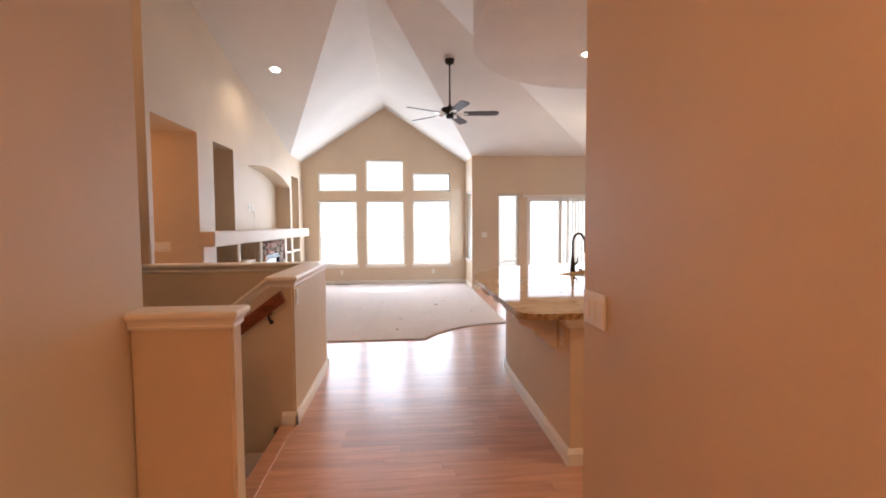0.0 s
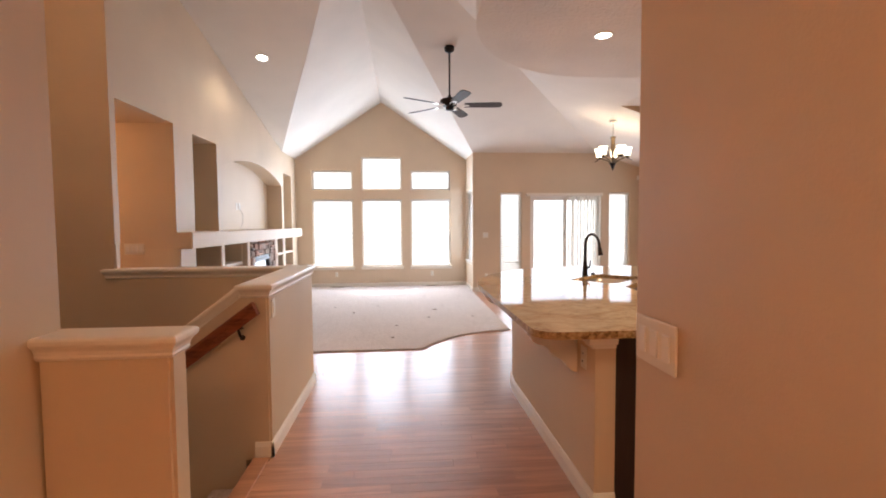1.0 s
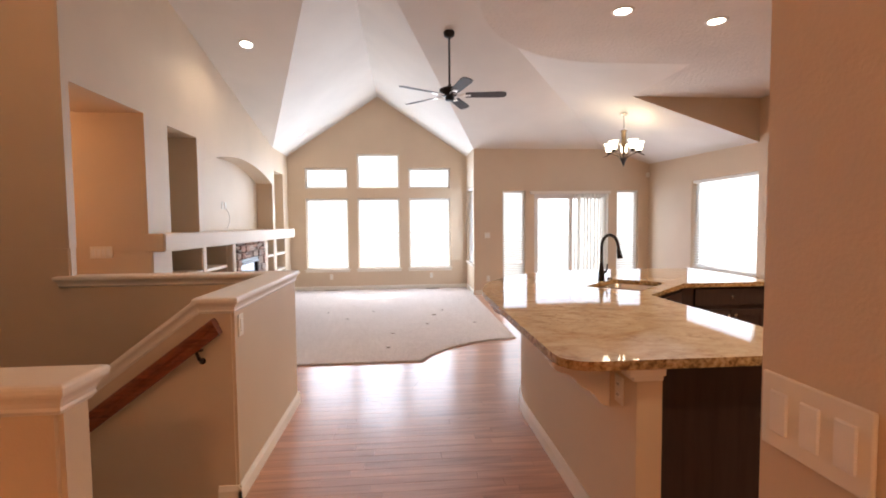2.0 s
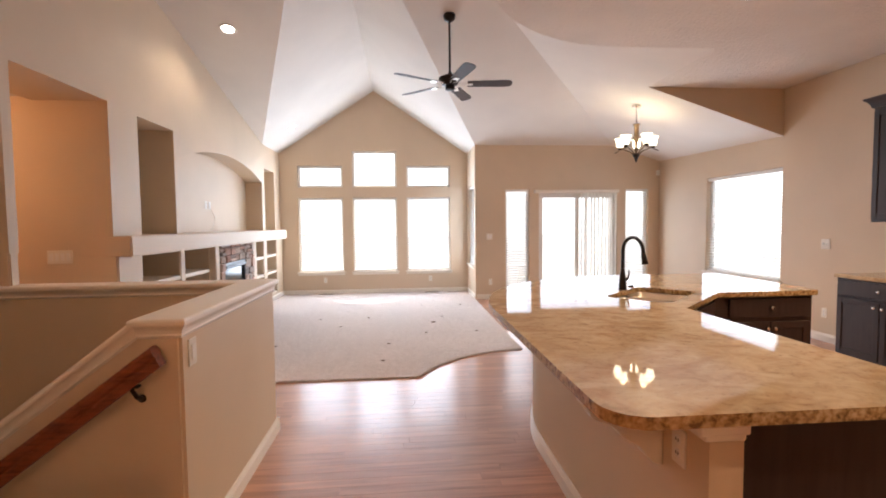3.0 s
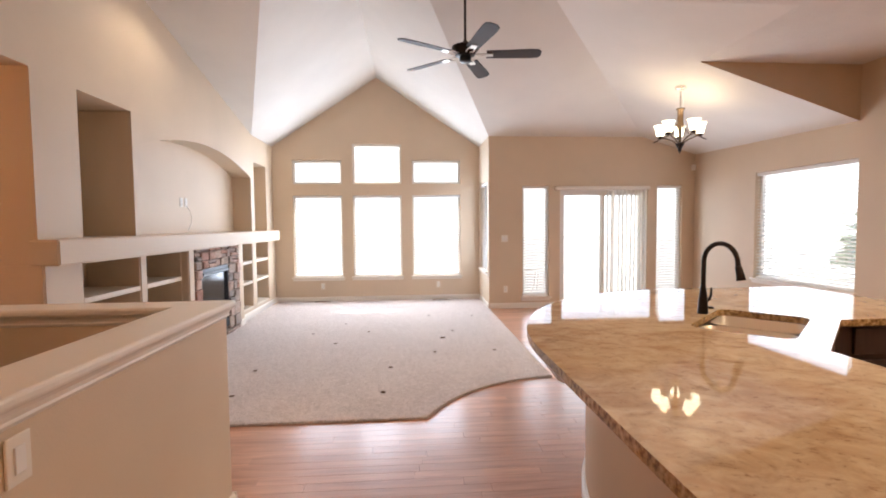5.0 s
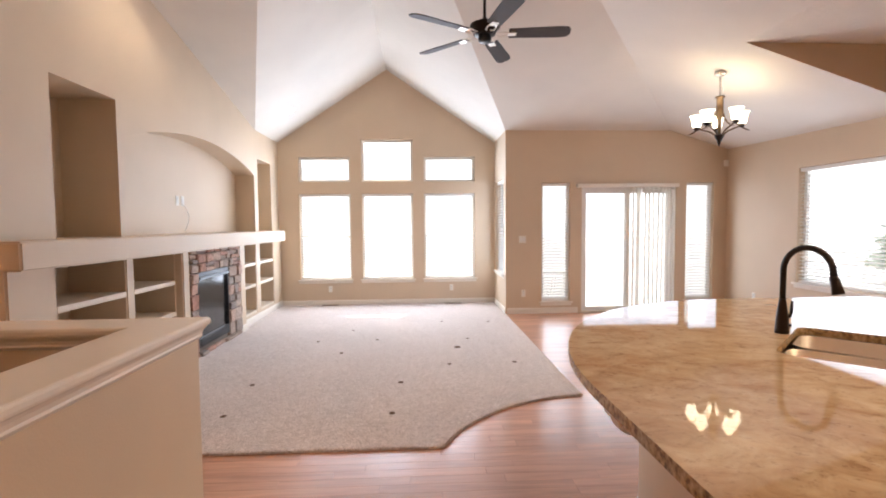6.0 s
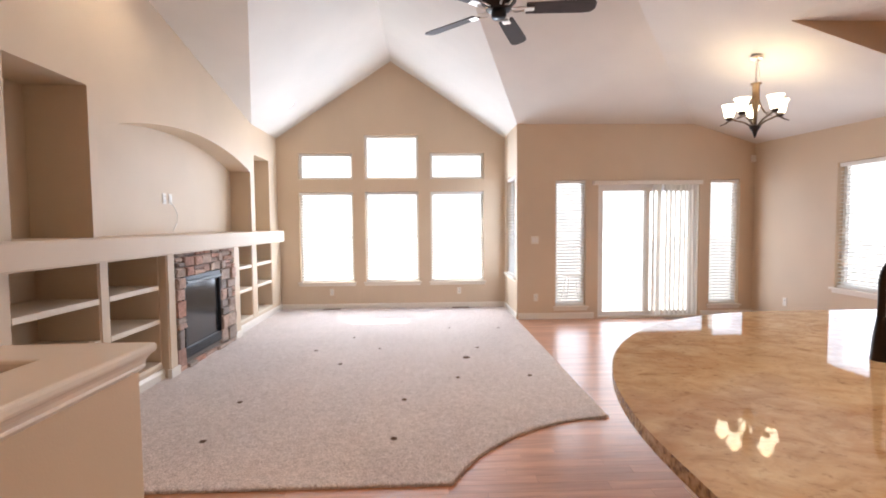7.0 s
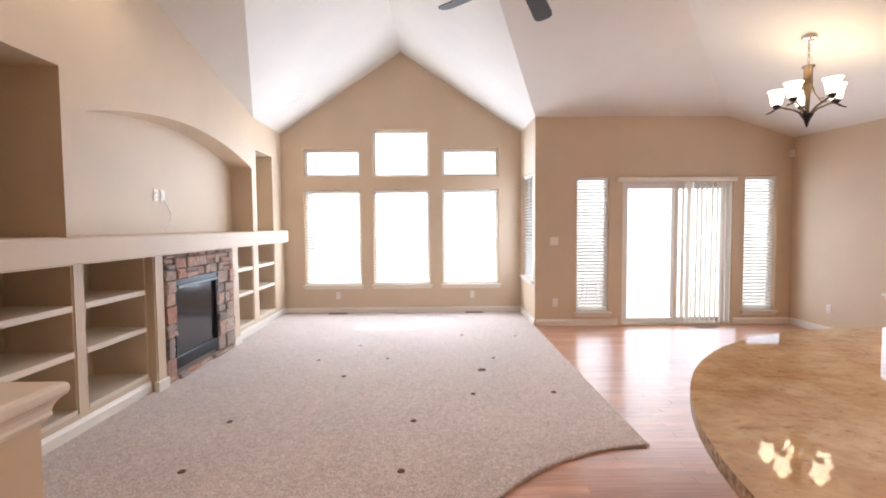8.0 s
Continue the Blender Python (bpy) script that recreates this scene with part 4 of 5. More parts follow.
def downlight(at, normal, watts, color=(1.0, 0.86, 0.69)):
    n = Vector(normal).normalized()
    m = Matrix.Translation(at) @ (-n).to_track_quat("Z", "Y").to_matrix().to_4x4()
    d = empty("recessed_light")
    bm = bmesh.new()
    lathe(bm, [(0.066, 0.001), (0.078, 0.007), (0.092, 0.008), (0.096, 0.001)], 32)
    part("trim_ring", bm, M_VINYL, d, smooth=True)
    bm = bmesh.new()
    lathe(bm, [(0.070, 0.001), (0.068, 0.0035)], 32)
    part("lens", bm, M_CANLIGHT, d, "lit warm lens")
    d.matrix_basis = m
    tagged(d, "lit white recessed ceiling light, two kitchen ones added unseen", "ceiling light", "recessed lights")
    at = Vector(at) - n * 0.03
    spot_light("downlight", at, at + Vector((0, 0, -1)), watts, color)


P_UP = (0, 0.24, 1)
downlight((-1.75, 7.19, on_main_slope(7.19)), P_UP, 14)
# the last two stand out of view, added as warm kitchen fill
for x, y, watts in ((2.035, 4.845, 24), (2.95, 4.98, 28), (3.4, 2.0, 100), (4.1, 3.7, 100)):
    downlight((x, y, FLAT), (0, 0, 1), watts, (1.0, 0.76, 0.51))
downlight((-1.83, 10.6, APEX_Z - 0.66 * 1.473), (-0.66, 0, 1), 5)


def ceiling_fan():
    x, y = 0.782, 6.868
    top = on_main_slope(y)
    f = empty("ceiling_fan", (x, y, top))
    bm = bmesh.new()
    lathe(bm, [(0.068, 0.012), (0.070, -0.01), (0.062, -0.045), (0.035, -0.065), (0.018, -0.07)], 28)
    part("canopy", bm, M_BRONZE, f, smooth=True)
    bm = bmesh.new()
    tube(bm, [(0, 0, -0.05), (0, 0, -0.68)], 0.012, 12)
    part("downrod", bm, M_BRONZE, f)
    bm = bmesh.new()
    lathe(bm, [(0.02, -0.63), (0.03, -0.66), (0.09, -0.675), (0.125, -0.69), (0.128, -0.715), (0.10, -0.735), (0.095, -0.765), (0.075, -0.775)], 36)
    part("motor_housing", bm, M_BRONZE, f, smooth=True)
    bm = bmesh.new()
    lathe(bm, [(0.05, -0.774), (0.055, -0.78), (0.055, -0.815), (0.048, -0.828)], 28)
    part("switch_cup", bm, M_BLACK, f, smooth=True)
    for k in range(5):
        bm = bmesh.new()
        pts = [(0.20, -0.058), (0.62, -0.070), (0.68, -0.062), (0.705, -0.03), (0.705, 0.03), (0.68, 0.062), (0.62, 0.070), (0.20, 0.058)]
        prism(bm, pts, "z", -0.004, 0.004)
        bmesh.ops.rotate(bm, verts=bm.verts, matrix=Matrix.Rotation(radians(-13), 3, "X"))
        m = pose(0, 0, -0.762, 0, 0, -6 + 72 * k)
        bmesh.ops.transform(bm, matrix=m, verts=bm.verts)
        blade = part("blade", bm, M_BLADE, f, "dark grey-brown fan blade")
        bm = bmesh.new()
        for s in (-1, 1):
            tube(bm, [(0.085, 0.012 * s, 0), (0.12, 0.034 * s, -0.012), (0.165, 0.036 * s, -0.006), (0.20, 0.022 * s, -0.004)], 0.006, 6)
        box(bm, 0.19, 0.26, -0.03, 0.03, -0.011, -0.005, 0.002)
        bmesh.ops.transform(bm, matrix=m, verts=bm.verts)
        part("blade_iron", bm, M_STEEL, blade, "pale metal blade bracket")
    tagged(f, "dark five-blade ceiling fan on a long downrod", "ceiling fan")


ceiling_fan()


def chandelier():
    x, y, top = 3.617, 8.09, 3.135
    c = empty("chandelier", (x, y, top))
    bm = bmesh.new()
    lathe(bm, [(0.062, 0.016), (0.064, -0.008), (0.05, -0.022), (0.012, -0.03)], 28)
    part("canopy", bm, M_NICKEL, c, smooth=True)
    # chain of links
    for k in range(7):
        bm = bmesh.new()
        z = -0.045 - 0.030 * k
        a = radians(90 * (k % 2) + 20)
        ring = [(0.010 * math.cos(radians(t)) * math.cos(a), 0.010 * math.cos(radians(t)) * math.sin(a), z + 0.019 * math.sin(radians(t))) for t in range(0, 361, 30)]
        tube(bm, ring, 0.0028, 5)
        part("chain_link", bm, M_BRUSHED, c)
    bm = bmesh.new()
    tube(bm, [(0.004, 0, -0.03), (0.03, 0.01, -0.10), (0.045, 0.01, -0.17), (0.03, 0, -0.24), (0.01, 0, -0.26)], 0.003, 6)
    part("cord", bm, M_PALE, c, "pale supply cord")
    bm = bmesh.new()
    lathe(bm, [(0.012, -0.245), (0.050, -0.255), (0.052, -0.268), (0.034, -0.276), (0.036, -0.40), (0.040, -0.44), (0.022, -0.52), (0.016, -0.66), (0.018, -0.68)], 24)
    part("column", bm, M_BRUSHED, c, smooth=True)
    bm = bmesh.new()
    lathe(bm, [(0.018, -0.675), (0.052, -0.69), (0.050, -0.702), (0.026, -0.74), (0.012, -0.79), (0.003, -0.81)], 24)
    part("finial", bm, M_BRONZE, c, smooth=True)
    for k in range(5):
        a = -10 + 72 * k
        m = pose(0, 0, 0, 0, 0, a)
        bm = bmesh.new()
        tube(bm, [(0.02, 0, -0.70), (0.09, 0, -0.64), (0.15, 0, -0.615), (0.20, 0, -0.592), (0.235, 0, -0.60), (0.275, 0, -0.625), (0.32, 0, -0.64)], 0.008, 8, [0.010, 0.010, 0.010, 0.010, 0.009, 0.008, 0.005])
        tube(bm, [(0.034, 0, -0.42), (0.06, 0, -0.50), (0.11, 0, -0.575), (0.16, 0, -0.585)], 0.005, 6)
        bmesh.ops.transform(bm, matrix=m, verts=bm.verts)
        arm = part("arm", bm, M_BRUSHED, c, smooth=True)
        bm = bmesh.new()
        lathe(bm, [(0.010, -0.605), (0.030, -0.59), (0.036, -0.572), (0.034, -0.565)], 18, m @ pose(0.235, 0, 0))
        part("cup", bm, M_BRONZE, arm, smooth=True)
        bm = bmesh.new()
        lathe(bm, [(0.036, -0.566), (0.046, -0.55), (0.053, -0.50), (0.061, -0.455), (0.076, -0.436), (0.072, -0.436), (0.057, -0.457), (0.048, -0.505), (0.040, -0.55), (0.01, -0.56)], 28, m @ pose(0.235, 0, 0), cap=False)
        part("shade", bm, M_BULB, c, "lit white frosted glass shade", smooth=True)
        p = m @ Vector((0.235, 0, -0.45))
        bulb_light("bulb", (x + p.x, y + p.y, top + p.z + 0.05), 0.36)
    tagged(c, "bronze five-arm chandelier with lit frosted shades", "chandelier")


chandelier()


# bowl lamp placed out of view to add warm fill light
def unseen_fill_light(at, watts):
    f = empty("unseen_flush_light", at)
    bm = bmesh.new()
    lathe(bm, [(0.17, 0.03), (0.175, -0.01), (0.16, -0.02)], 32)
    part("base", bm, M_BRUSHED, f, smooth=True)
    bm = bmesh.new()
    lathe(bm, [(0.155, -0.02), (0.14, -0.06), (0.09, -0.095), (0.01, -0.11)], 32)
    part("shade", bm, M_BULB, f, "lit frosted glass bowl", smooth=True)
    tagged(f, "added unseen flush ceiling light for warm fill", "ceiling light", "flush lights")
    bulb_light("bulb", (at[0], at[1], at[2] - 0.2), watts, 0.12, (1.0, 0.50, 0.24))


# entry and hall lamps assumed from warm walls; the stair lamp is fill
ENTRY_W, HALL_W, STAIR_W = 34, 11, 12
unseen_fill_light((-0.25, -0.9, 3.08), ENTRY_W)
unseen_fill_light((-3.9, 5.3, 2.57), HALL_W)
unseen_fill_light((-2.7, 2.8, 3.83), STAIR_W)


# ---- kitchen ----
def counter_outline(o=0.0):
    pts = [(0.918 + 0.13 * math.cos(radians(a)), 2.81 + 0.13 * math.sin(radians(a))) for a in range(270, 179, -10)]
    pts += ellipse(2.333, 4.364, 1.545, 1.68, 180, 90, 30)
    pts += [(3.36 + 0.06 * math.cos(radians(a)), 5.984 + 0.06 * math.sin(radians(a))) for a in range(90, -1, -30)]
    pts += [(3.36 + 0.06 * math.cos(radians(a)), 4.845 + 0.06 * math.sin(radians(a))) for a in range(0, -91, -30)]
    pts += [(2.575, 4.785), (1.965, 4.21), (1.965, 2.68)]
    return pts


SINK = pose(2.06, 4.78, 0.017, 0, 0, 43)


def sink_outline(hl, hw, r, n=5):
    pts = []
    for sx, sy, a0 in ((1, 1, 0), (-1, 1, 90), (-1, -1, 180), (1, -1, 270)):
        for i in range(n + 1):
            a = radians(a0 + 90 * i / n)
            p = SINK @ Vector((sx * (hl - r) + r * math.cos(a), sy * (hw - r) + r * math.sin(a), 0))
            pts.append((p.x, p.y))
    return pts


def countertop():
    bm = bmesh.new()
    z1 = 0.932
    loops = []
    for pts in (counter_outline(), sink_outline(0.335, 0.225, 0.07)):
        vs = [bm.verts.new((x, y, z1)) for x, y in pts]
        loops.append([bm.edges.new((vs[i], vs[(i + 1) % len(vs)])) for i in range(len(vs))])
    bmesh.ops.triangle_fill(bm, use_beauty=True, edges=[e for l in loops for e in l], normal=(0, 0, 1))
    rim = [e for e in bm.edges if len(e.link_faces) == 1]
    # worn, chiselled edge: three bands from the top down
    last = rim
    for drop, push in ((0.006, 0.004), (0.012, 0.003), (0.012, -0.002), (0.008, -0.006)):
        ext = bmesh.ops.extrude_edge_only(bm, edges=last)
        vs = [g for g in ext["geom"] if isinstance(g, bmesh.types.BMVert)]
        for v in vs:
            v.co.z -= drop
        last = [g for g in ext["geom"] if isinstance(g, bmesh.types.BMEdge) and all(w in vs for w in g.verts)]
        for g in ext["geom"]:
            if isinstance(g, bmesh.types.BMFace):
                g.material_index = 1
    bmesh.ops.triangle_fill(bm, use_beauty=True, edges=last, normal=(0, 0, -1))
    edge = bm.copy()
    bmesh.ops.delete(bm, geom=[f for f in bm.faces if f.material_index == 1], context="FACES")
    bmesh.ops.delete(edge, geom=[f for f in edge.faces if f.material_index == 0], context="FACES")
    for f in edge.faces:
        f.material_index, f.smooth = 0, True
    ob = tagged(part("countertop", bm, M_GRANITE), "polished golden-beige granite island countertop", "countertop")
    part("edge", edge, M_GEDGE, ob, "brown rough-worked granite edge")


countertop()


def sink():
    s = empty("sink", (0, 0, 0))
    for name, a, b in (("bowl", -0.325, -0.02), ("bowl", 0.02, 0.325)):
        bm = bmesh.new()
        hw, r = 0.215, 0.06
        rings = []
        for z, inset in ((0.876, 0.0), (0.87, 0.004), (0.74, 0.012), (0.705, 0.035), (0.70, 0.07)):
            ring = []
            for sx, sy, a0 in ((1, 1, 0), (-1, 1, 90), (-1, -1, 180), (1, -1, 270)):
                for i in range(5):
                    t = radians(a0 + 22.5 * i)
                    rr = max(0.012, r - inset * 0.5)
                    cx, cy, hl = (a + b) / 2, 0, (b - a) / 2
                    ring.append(bm.verts.new(SINK @ Vector((cx + sx * (hl - inset - rr) + rr * math.cos(t), cy + sy * (hw - inset - rr) + rr * math.sin(t), z))))
            rings.append(ring)
        for p, q in zip(rings, rings[1:]):
            for i in range(len(p)):
                j = (i + 1) % len(p)
                bm.faces.new((p[i], p[j], q[j], q[i]))
        bm.faces.new(rings[-1])
        bowl = part(name, bm, M_STEEL, s, smooth=True)
        bm = bmesh.new()
        lathe(bm, [(0.04, 0.7005), (0.042, 0.703), (0.03, 0.704), (0.01, 0.702)], 20, SINK @ pose((a + b) / 2, 0, 0))
        part("drain", bm, M_NICKEL, bowl, smooth=True)
    bm = bmesh.new()
    box(bm, -0.021, 0.021, -0.2, 0.2, 0.84, 0.862, 0.004, 2, SINK)
    part("divider", bm, M_STEEL, s)
    tagged(s, "stainless double-bowl sink set under the granite", "sink")


sink()


def faucet():
    f = empty("faucet", (1.955, 5.04, 0.933))
    d = Vector((0.245, -0.97, 0))
    bm = bmesh.new()
    lathe(bm, [(0.029, 0), (0.030, 0.006), (0.028, 0.03), (0.026, 0.07), (0.021, 0.115), (0.0155, 0.155), (0.0145, 0.17)], 24)
    part("base", bm, M_BRONZE, f, smooth=True)
    path = [Vector((0, 0, 0.15)), Vector((0, 0, 0.22)), Vector((0, 0, 0.305))]
    r = 0.11
    for a in range(15, 181, 15):
        path.append(Vector((0, 0, 0.305)) + d * (r - r * math.cos(radians(a))) + Vector((0, 0, r * math.sin(radians(a)))))
    path.append(path[-1] + Vector((0, 0, -0.008)))
    bm = bmesh.new()
    tube(bm, path, 0.0135, 12)
    part("spout", bm, M_BRONZE, f, smooth=True)
    e = path[-1]
    bm = bmesh.new()
    tube(bm, [e, e + Vector((0, 0, -0.012)) + d * 0.004, e + Vector((0, 0, -0.045)) + d * 0.014, e + Vector((0, 0, -0.078)) + d * 0.022], 0.02, 14, [0.0145, 0.018, 0.020, 0.024])
    part("spray_head", bm, M_BRONZE, f, smooth=True)
    bm = bmesh.new()
    tube(bm, [(0.018, 0.004, 0.075), (0.045, 0.01, 0.082), (0.056, 0.012, 0.10), (0.060, 0.014, 0.15)], 0.008, 8, [0.013, 0.011, 0.008, 0.006])
    part("lever", bm, M_BRONZE, f, smooth=True)
    tagged(f, "oil-rubbed bronze gooseneck kitchen faucet", "faucet")
    bm = bmesh.new()
    lathe(bm, [(0.022, 0.9325), (0.022, 0.941), (0.014, 0.945)], 20, pose(2.10, 5.19, 0))
    tagged(part("hole_cover", bm, M_BRONZE, smooth=True), "dark round hole cover on the granite", "hole cover")


faucet()


def knob(parent, at, way):
    bm = bmesh.new()
    m = Matrix.Translation(at) @ Vector(way).to_track_quat("Z", "Y").to_matrix().to_4x4()
    lathe(bm, [(0.007, 0), (0.006, 0.012), (0.014, 0.017), (0.016, 0.023), (0.010, 0.028)], 16, m)
    return part("knob", bm, M_NICKEL, parent, "satin nickel knob", smooth=True)


def cabinet_front(name, parent, m, w, h, frame_w=0.055):
    """A framed door or drawer front in its x-z plane, out towards -y."""
    bm = bmesh.new()
    for r in ((-w / 2, -w / 2 + frame_w, -h / 2, h / 2), (w / 2 - frame_w, w / 2, -h / 2, h / 2), (-w / 2 + frame_w, w / 2 - frame_w, -h / 2, -h / 2 + frame_w), (-w / 2 + frame_w, w / 2 - frame_w, h / 2 - frame_w, h / 2)):
        box(bm, r[0], r[1], -0.02, 0, r[2], r[3], 0.003)
    box(bm, -w / 2 + frame_w - 0.001, w / 2 - frame_w + 0.001, -0.011, -0.001, -h / 2 + frame_w - 0.001, h / 2 - frame_w + 0.001)
    bmesh.ops.transform(bm, matrix=m, verts=bm.verts)
    return part(name, bm, M_CAB, parent)


def drawer_front(name, parent, m, w, h):
    bm = bmesh.new()
    box(bm, -w / 2, w / 2, -0.02, 0, -h / 2, h / 2, 0.005)
    bmesh.ops.transform(bm, matrix=m, verts=bm.verts)
    return part(name, bm, M_CAB, parent)


def island():
    # plastered knee wall that follows the counter
    X, Y = 1.095, 2.72
    w = empty("island_wall", (X, Y, 0))
    outer = [(X, Y), (X, 4.364)] + ellipse(2.333, 4.364, 1.238, 1.35, 180, 90, 28)[1:] + [(3.38, 5.714)]
    inner = [(1.20, Y), (1.20, 4.364)] + ellipse(2.333, 4.364, 1.133, 1.24, 180, 90, 28)[1:] + [(3.38, 5.604)]
    bm = bmesh.new()
    prism(bm, [(x - X, y - Y) for x, y in outer + inner[::-1]], "z", 0, 0.892)
    for f in bm.faces:
        f.smooth = False
    part("wall", bm, M_WALL, w)
    # skirting round the outside
    path = [(1.20, Y), (X, Y)] + outer[1:]
    bm = bmesh.new()
    prof = strip_profile(0.1, 0.018)
    rows = []
    for i, (x, y) in enumerate(path):
        a, b = Vector(path[max(i - 1, 0)]), Vector(path[min(i + 1, len(path) - 1)])
        d = (b - a).normalized()
        n = Vector((-d.y, d.x))
        if i == 1:
            n = Vector((-1, -1))
        elif i == 0:
            n = Vector((0, -1))
        rows.append([bm.verts.new((x + n.x * u - X, y + n.y * u - Y, v)) for u, v in prof])
    for a, b in zip(rows, rows[1:]):
        for i in range(len(prof)):
            j = (i + 1) % len(prof)
            bm.faces.new((a[i], a[j], b[j], b[i]))
    bm.faces.new(rows[0]), bm.faces.new(rows[-1][::-1])
    part("skirting", bm, M_TRIM, w, "white painted skirting")
    bm = bmesh.new()
    box(bm, -0.04, 0.110, -0.022, 0.10, 0.858, 0.893, 0.006)
    box(bm, -0.018, 0.106, -0.010, 0.10, 0.836, 0.859, 0.006)
    part("capital", bm, M_TRIM, w, "cream moulded capital")
    tagged(w, "beige curved knee wall under the island counter", "island")
    # brackets under the overhang
    prof = [(0, 0.893), (-0.28, 0.893), (-0.28, 0.842), (-0.262, 0.838), (-0.25, 0.80), (-0.225, 0.785), (-0.19, 0.782), (-0.165, 0.765), (-0.145, 0.73), (-0.118, 0.712), (-0.09, 0.706), (-0.068, 0.685), (-0.055, 0.655), (-0.03, 0.632), (0, 0.626)]
    for y in (2.955, 4.30):
        bm = bmesh.new()
        prism(bm, [(x + X - 0.001, z + 0.017) for x, z in prof], "y", y, y + 0.065)
        bmesh.ops.bevel(bm, geom=[e for e in bm.edges if abs(e.verts[0].co.y - e.verts[1].co.y) < 1e-5], offset=0.004, segments=1, affect="EDGES")
        tagged(part("corbel", bm, M_TRIM), "cream scrolled corbel under the counter overhang", "corbel", "corbels")


island()


def base_run():
    c = empty("island_cabinet", (1.2, 2.735, 0))
    part("body", boxes((0.003, 0.70, 0.021, 1.455, 0.1, 0.893)), M_CAB, c)
    part("toe_kick", boxes((0.003, 0.64, 0.06, 1.455, 0, 0.0995)), M_CAB, c)
    bm = bmesh.new()
    box(bm, 0.003, 0.70, 0.0, 0.02, 0.0, 0.892, 0.002)
    part("end_panel", bm, M_CAB, c, "plain dark end panel")
    for k in range(3):
        d = drawer_front("drawer", c, pose(0.70, 0.26 + 0.475 * k, 0.80, 0, 0, 90), 0.455, 0.15)
        knob(d, (0.72, 0.26 + 0.475 * k, 0.80), (1, 0, 0))
        d = cabinet_front("door", c, pose(0.70, 0.26 + 0.475 * k, 0.41, 0, 0, 90), 0.455, 0.58)
        knob(d, (0.72, 0.44 + 0.475 * k, 0.64), (1, 0, 0))
    tagged(c, "espresso-stained island base cabinet, plain end panel", "cabinet")
    c = empty("sink_cabinet", (2.29, 4.535, 0))
    bm = bmesh.new()
    prism(bm, [(1.98, 4.282), (2.07, 4.373), (2.66, 4.945), (2.66, 5.5), (1.6, 5.2), (1.35, 4.5), (1.31, 4.282)], "z", 0.1, 0.62)
    prism(bm, [(2.0, 4.375), (2.07, 4.373), (2.66, 4.945), (2.63, 4.975)], "z", 0.62, 0.893)
    bmesh.ops.translate(bm, verts=bm.verts, vec=(-2.36, -4.62, 0))
    part("body", bm, M_CAB, c)
    m = pose(2.365 - 2.36, 4.657 - 4.62, 0.78, 0, 0, 44)
    drawer_front("false_drawer", c, m, 0.74, 0.15)
    for s in (-1, 1):
        d = cabinet_front("door", c, pose(2.365 - 2.36 + s * 0.19 * 0.72, 4.657 - 4.62 + s * 0.19 * 0.695, 0.40, 0, 0, 44), 0.365, 0.56)
        knob(d, (2.365 - 2.36 + s * 0.04 * 0.72 + 0.014, 4.657 - 4.62 + s * 0.04 * 0.695 - 0.014, 0.63), (0.695, -0.72, 0))
    tagged(c, "espresso-stained corner sink cabinet with framed doors", "cabinet")
    c = empty("drawer_cabinet", (3.035, 4.835, 0))
    part("body", boxes((-0.455, 0.345, 0.0, 0.58, 0.1, 0.893), (-0.455, 0.345, 0.07, 0.58, 0, 0.0995)), M_CAB, c)
    d = drawer_front("drawer", c, pose(-0.01, 0, 0.80), 0.66, 0.15)
    knob(d, (-0.01, -0.02, 0.80), (0, -1, 0))
    for s in (-1, 1):
        d = cabinet_front("door", c, pose(-0.01 + s * 0.167, 0, 0.41), 0.325, 0.56)
        knob(d, (-0.01 + s * 0.03, -0.02, 0.64), (0, -1, 0))
    tagged(c, "espresso-stained drawer cabinet with nickel knobs", "cabinet")


base_run()


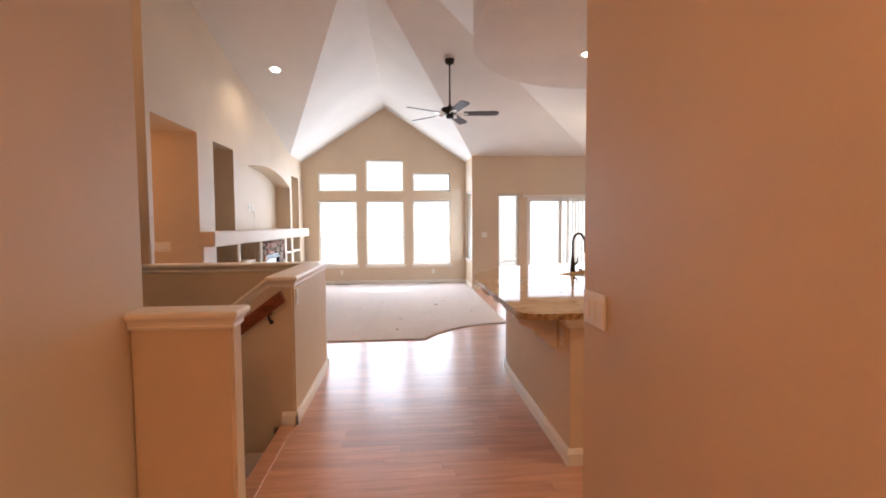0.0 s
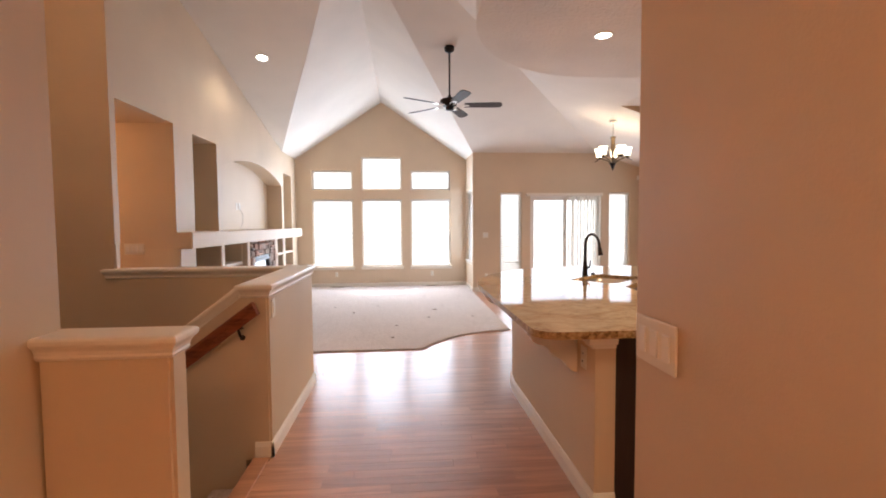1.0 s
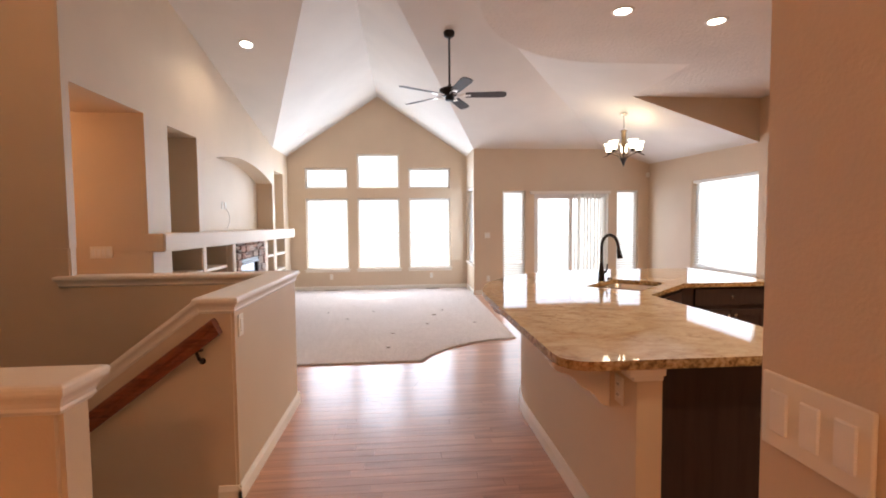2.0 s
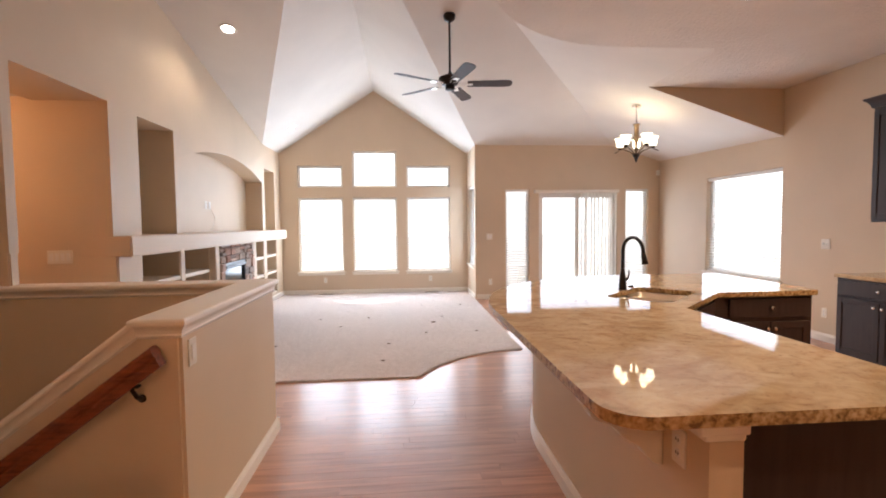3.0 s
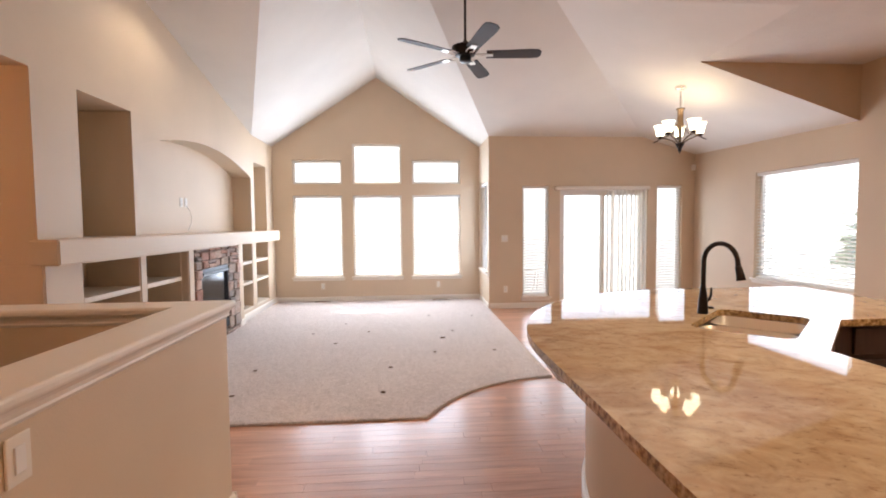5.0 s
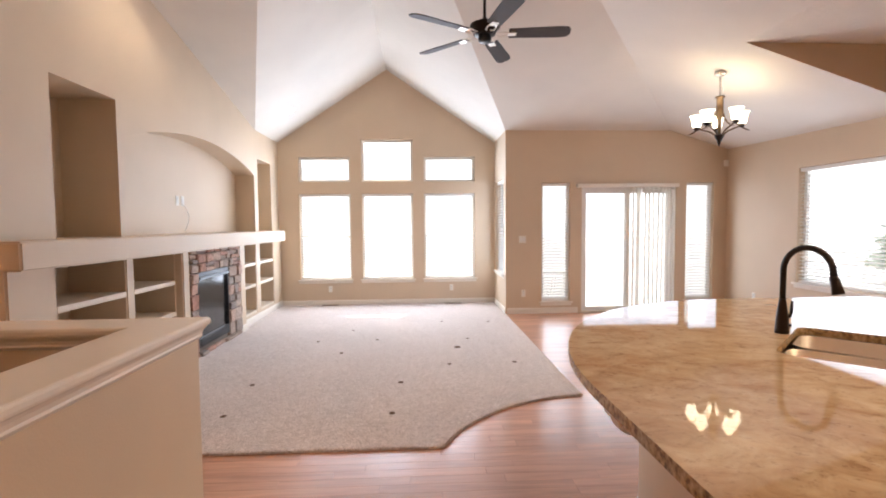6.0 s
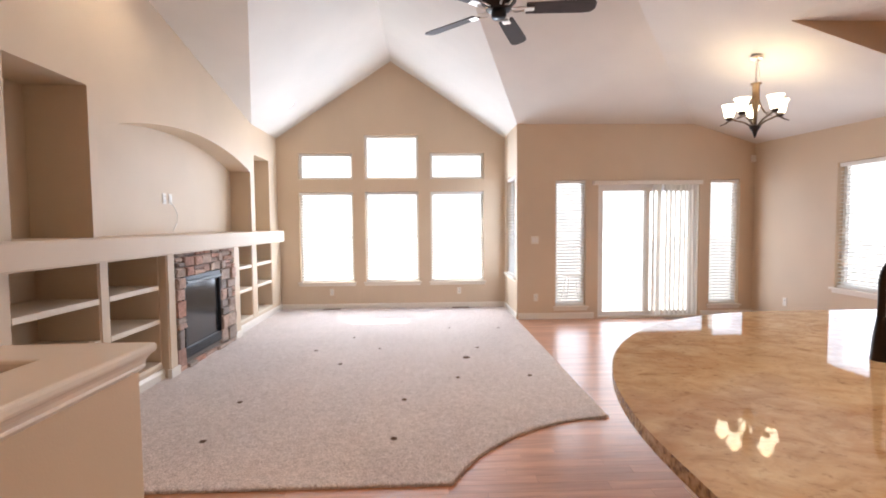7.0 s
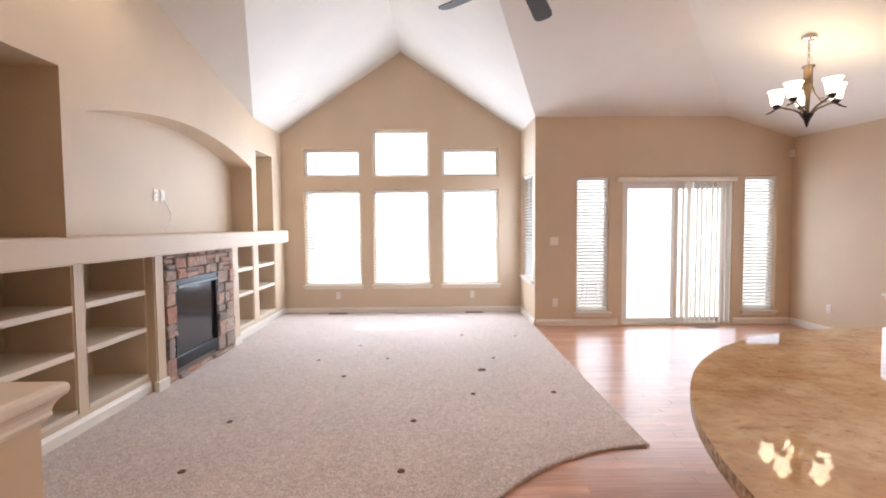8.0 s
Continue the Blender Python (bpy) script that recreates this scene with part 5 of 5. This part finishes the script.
def wall_units():
    for i, y in enumerate((5.47, 4.56, 3.65)):
        c = empty("base_cabinet", (4.68, y, 0))
        part("body", boxes((0, 0.615, -0.452, 0.452, 0.1, 0.876), (0.07, 0.615, -0.452, 0.452, 0, 0.0995)), M_CAB, c)
        d = drawer_front("drawer", c, pose(0, 0, 0.785, 0, 0, -90), 0.87, 0.15)
        knob(d, (-0.02, 0, 0.785), (-1, 0, 0))
        for s in (-1, 1):
            d = cabinet_front("door", c, pose(0, s * 0.22, 0.40, 0, 0, -90), 0.43, 0.56)
            knob(d, (-0.02, s * 0.04, 0.63), (-1, 0, 0))
        tagged(c, "espresso-stained base cabinet against the kitchen wall", "cabinet", "kitchen wall cabinets")
    bm = bmesh.new()
    box(bm, 4.655, WR - 0.002, 3.19, 5.945, 0.878, 0.915, 0.006)
    tagged(part("countertop", bm, M_GRANITE), "golden-beige granite counter along the kitchen wall", "countertop")
    for y in (5.47, 4.56, 3.65):
        c = empty("wall_cabinet", (4.97, y, 1.44))
        part("body", boxes((0, 0.325, -0.452, 0.40 if y > 5 else 0.452, 0, 1.14)), M_CAB, c)
        for s in (-1, 1):
            d = cabinet_front("door", c, pose(0, s * 0.205 - (0.02 if y > 5 else 0), 0.57, 0, 0, -90), 0.405, 1.08)
            knob(d, (-0.02, s * 0.03, 0.10), (-1, 0, 0))
        bm = bmesh.new()
        rings = []
        y1 = 0.40 if y > 5 else 0.452
        for o, z in ((0.004, 1.14), (0.012, 1.155), (0.014, 1.17), (0.03, 1.20), (0.055, 1.225), (0.06, 1.24)):
            e = o if y > 5 else 0
            rings.append([bm.verts.new(p) for p in ((-0.02 - o, -0.452, z), (0.325, -0.452, z), (0.325, y1 + e, z), (-0.02 - o, y1 + e, z))])
        for a, b in zip(rings, rings[1:]):
            for i in range(4):
                bm.faces.new((a[i], a[(i + 1) % 4], b[(i + 1) % 4], b[i]))
        bm.faces.new(rings[0][::-1]), bm.faces.new(rings[-1])
        part("crown_moulding", bm, M_CAB, c)
        tagged(c, "espresso-stained wall cabinet with crown moulding", "cabinet", "kitchen upper cabinets")


wall_units()


# ---- floor boards ----
def floor_boards():
    rng = random.Random(21)
    W, G = 0.083, 0.0003
    near, rest_v, rest_f = 0, [], []
    meshes = {}

    def board_mesh(l):
        key = round(l, 2)
        if key not in meshes:
            bm = bmesh.new()
            hw, b = W / 2 - G, 0.0006
            l2 = key / 2 - G
            lo = [bm.verts.new((x, y, -0.02)) for x, y in ((-l2, -hw), (l2, -hw), (l2, hw), (-l2, hw))]
            mi = [bm.verts.new((x, y, -b)) for x, y in ((-l2, -hw), (l2, -hw), (l2, hw), (-l2, hw))]
            hi = [bm.verts.new((x, y, 0)) for x, y in ((-l2 + b, -hw + b), (l2 - b, -hw + b), (l2 - b, hw - b), (-l2 + b, hw - b))]
            for p, q in ((lo, mi), (mi, hi)):
                for i in range(4):
                    bm.faces.new((p[i], p[(i + 1) % 4], q[(i + 1) % 4], q[i]))
            bm.faces.new(hi)
            me = bpy.data.meshes.new("board")
            bm.to_mesh(me)
            bm.free()
            me.materials.append(M_FLOOR)
            meshes[key] = me
        return meshes[key]

    # rows of boards run across the walk, between these limits
    for r in range(-30, 126):
        y = r * W + W / 2
        if y < 2.2:
            spans = [(-1.19, 0.78) if y < 1.70 else (-1.19, WR)]
            if y < 1.7:
                spans.append((0.93, WR))
        elif y < 3.43:
            spans = [(-0.70, WR)]
        elif y < 4.89:
            spans = [(-0.69, WR)]
        elif y < 5.88:
            spans = [(-4.5, WR)]
        elif y < 6.76:
            k = math.sqrt(max(0, 1.45 ** 2 - (y - 5.29) ** 2))
            spans = [(max(0.36, 1.62 - k) - 0.06, WR)]
        else:
            spans = [(1.56, WR)]
        for a, b in spans:
            x = a
            first = True
            while x < b - 0.02:
                l = round(min(rng.choice((0.55, 0.75, 0.9, 1.1, 1.35)) * (rng.choice((0.5, 0.7, 1)) if first else 1), b - x), 2)
                if b - x - l < 0.15:
                    l = round(b - x, 2)
                first = False
                c = x + l / 2
                if near < 298 and 2.2 < y < 6.75 and x < 1.25 and x + l > -0.8 or (near < 298 and 6.75 < y < 8.2 and x < 2.4):
                    o = new("board", board_mesh(l))
                    o.parent = FLOOR
                    o.location = (c, y, 0)
                    near += 1
                else:
                    me = board_mesh(l)
                    k = len(rest_v)
                    rest_v += [(v.co.x + c, v.co.y + y, v.co.z) for v in me.vertices]
                    rest_f += [tuple(i + k for i in f.vertices) for f in me.polygons]
                x += l
    me = bpy.data.meshes.new("boards")
    me.from_pydata(rest_v, [], rest_f)
    me.materials.append(M_FLOOR)
    o = new("boards", me)
    o.parent = FLOOR
    tagged(o, "reddish oak strip boards", kind="stuff")


floor_boards()
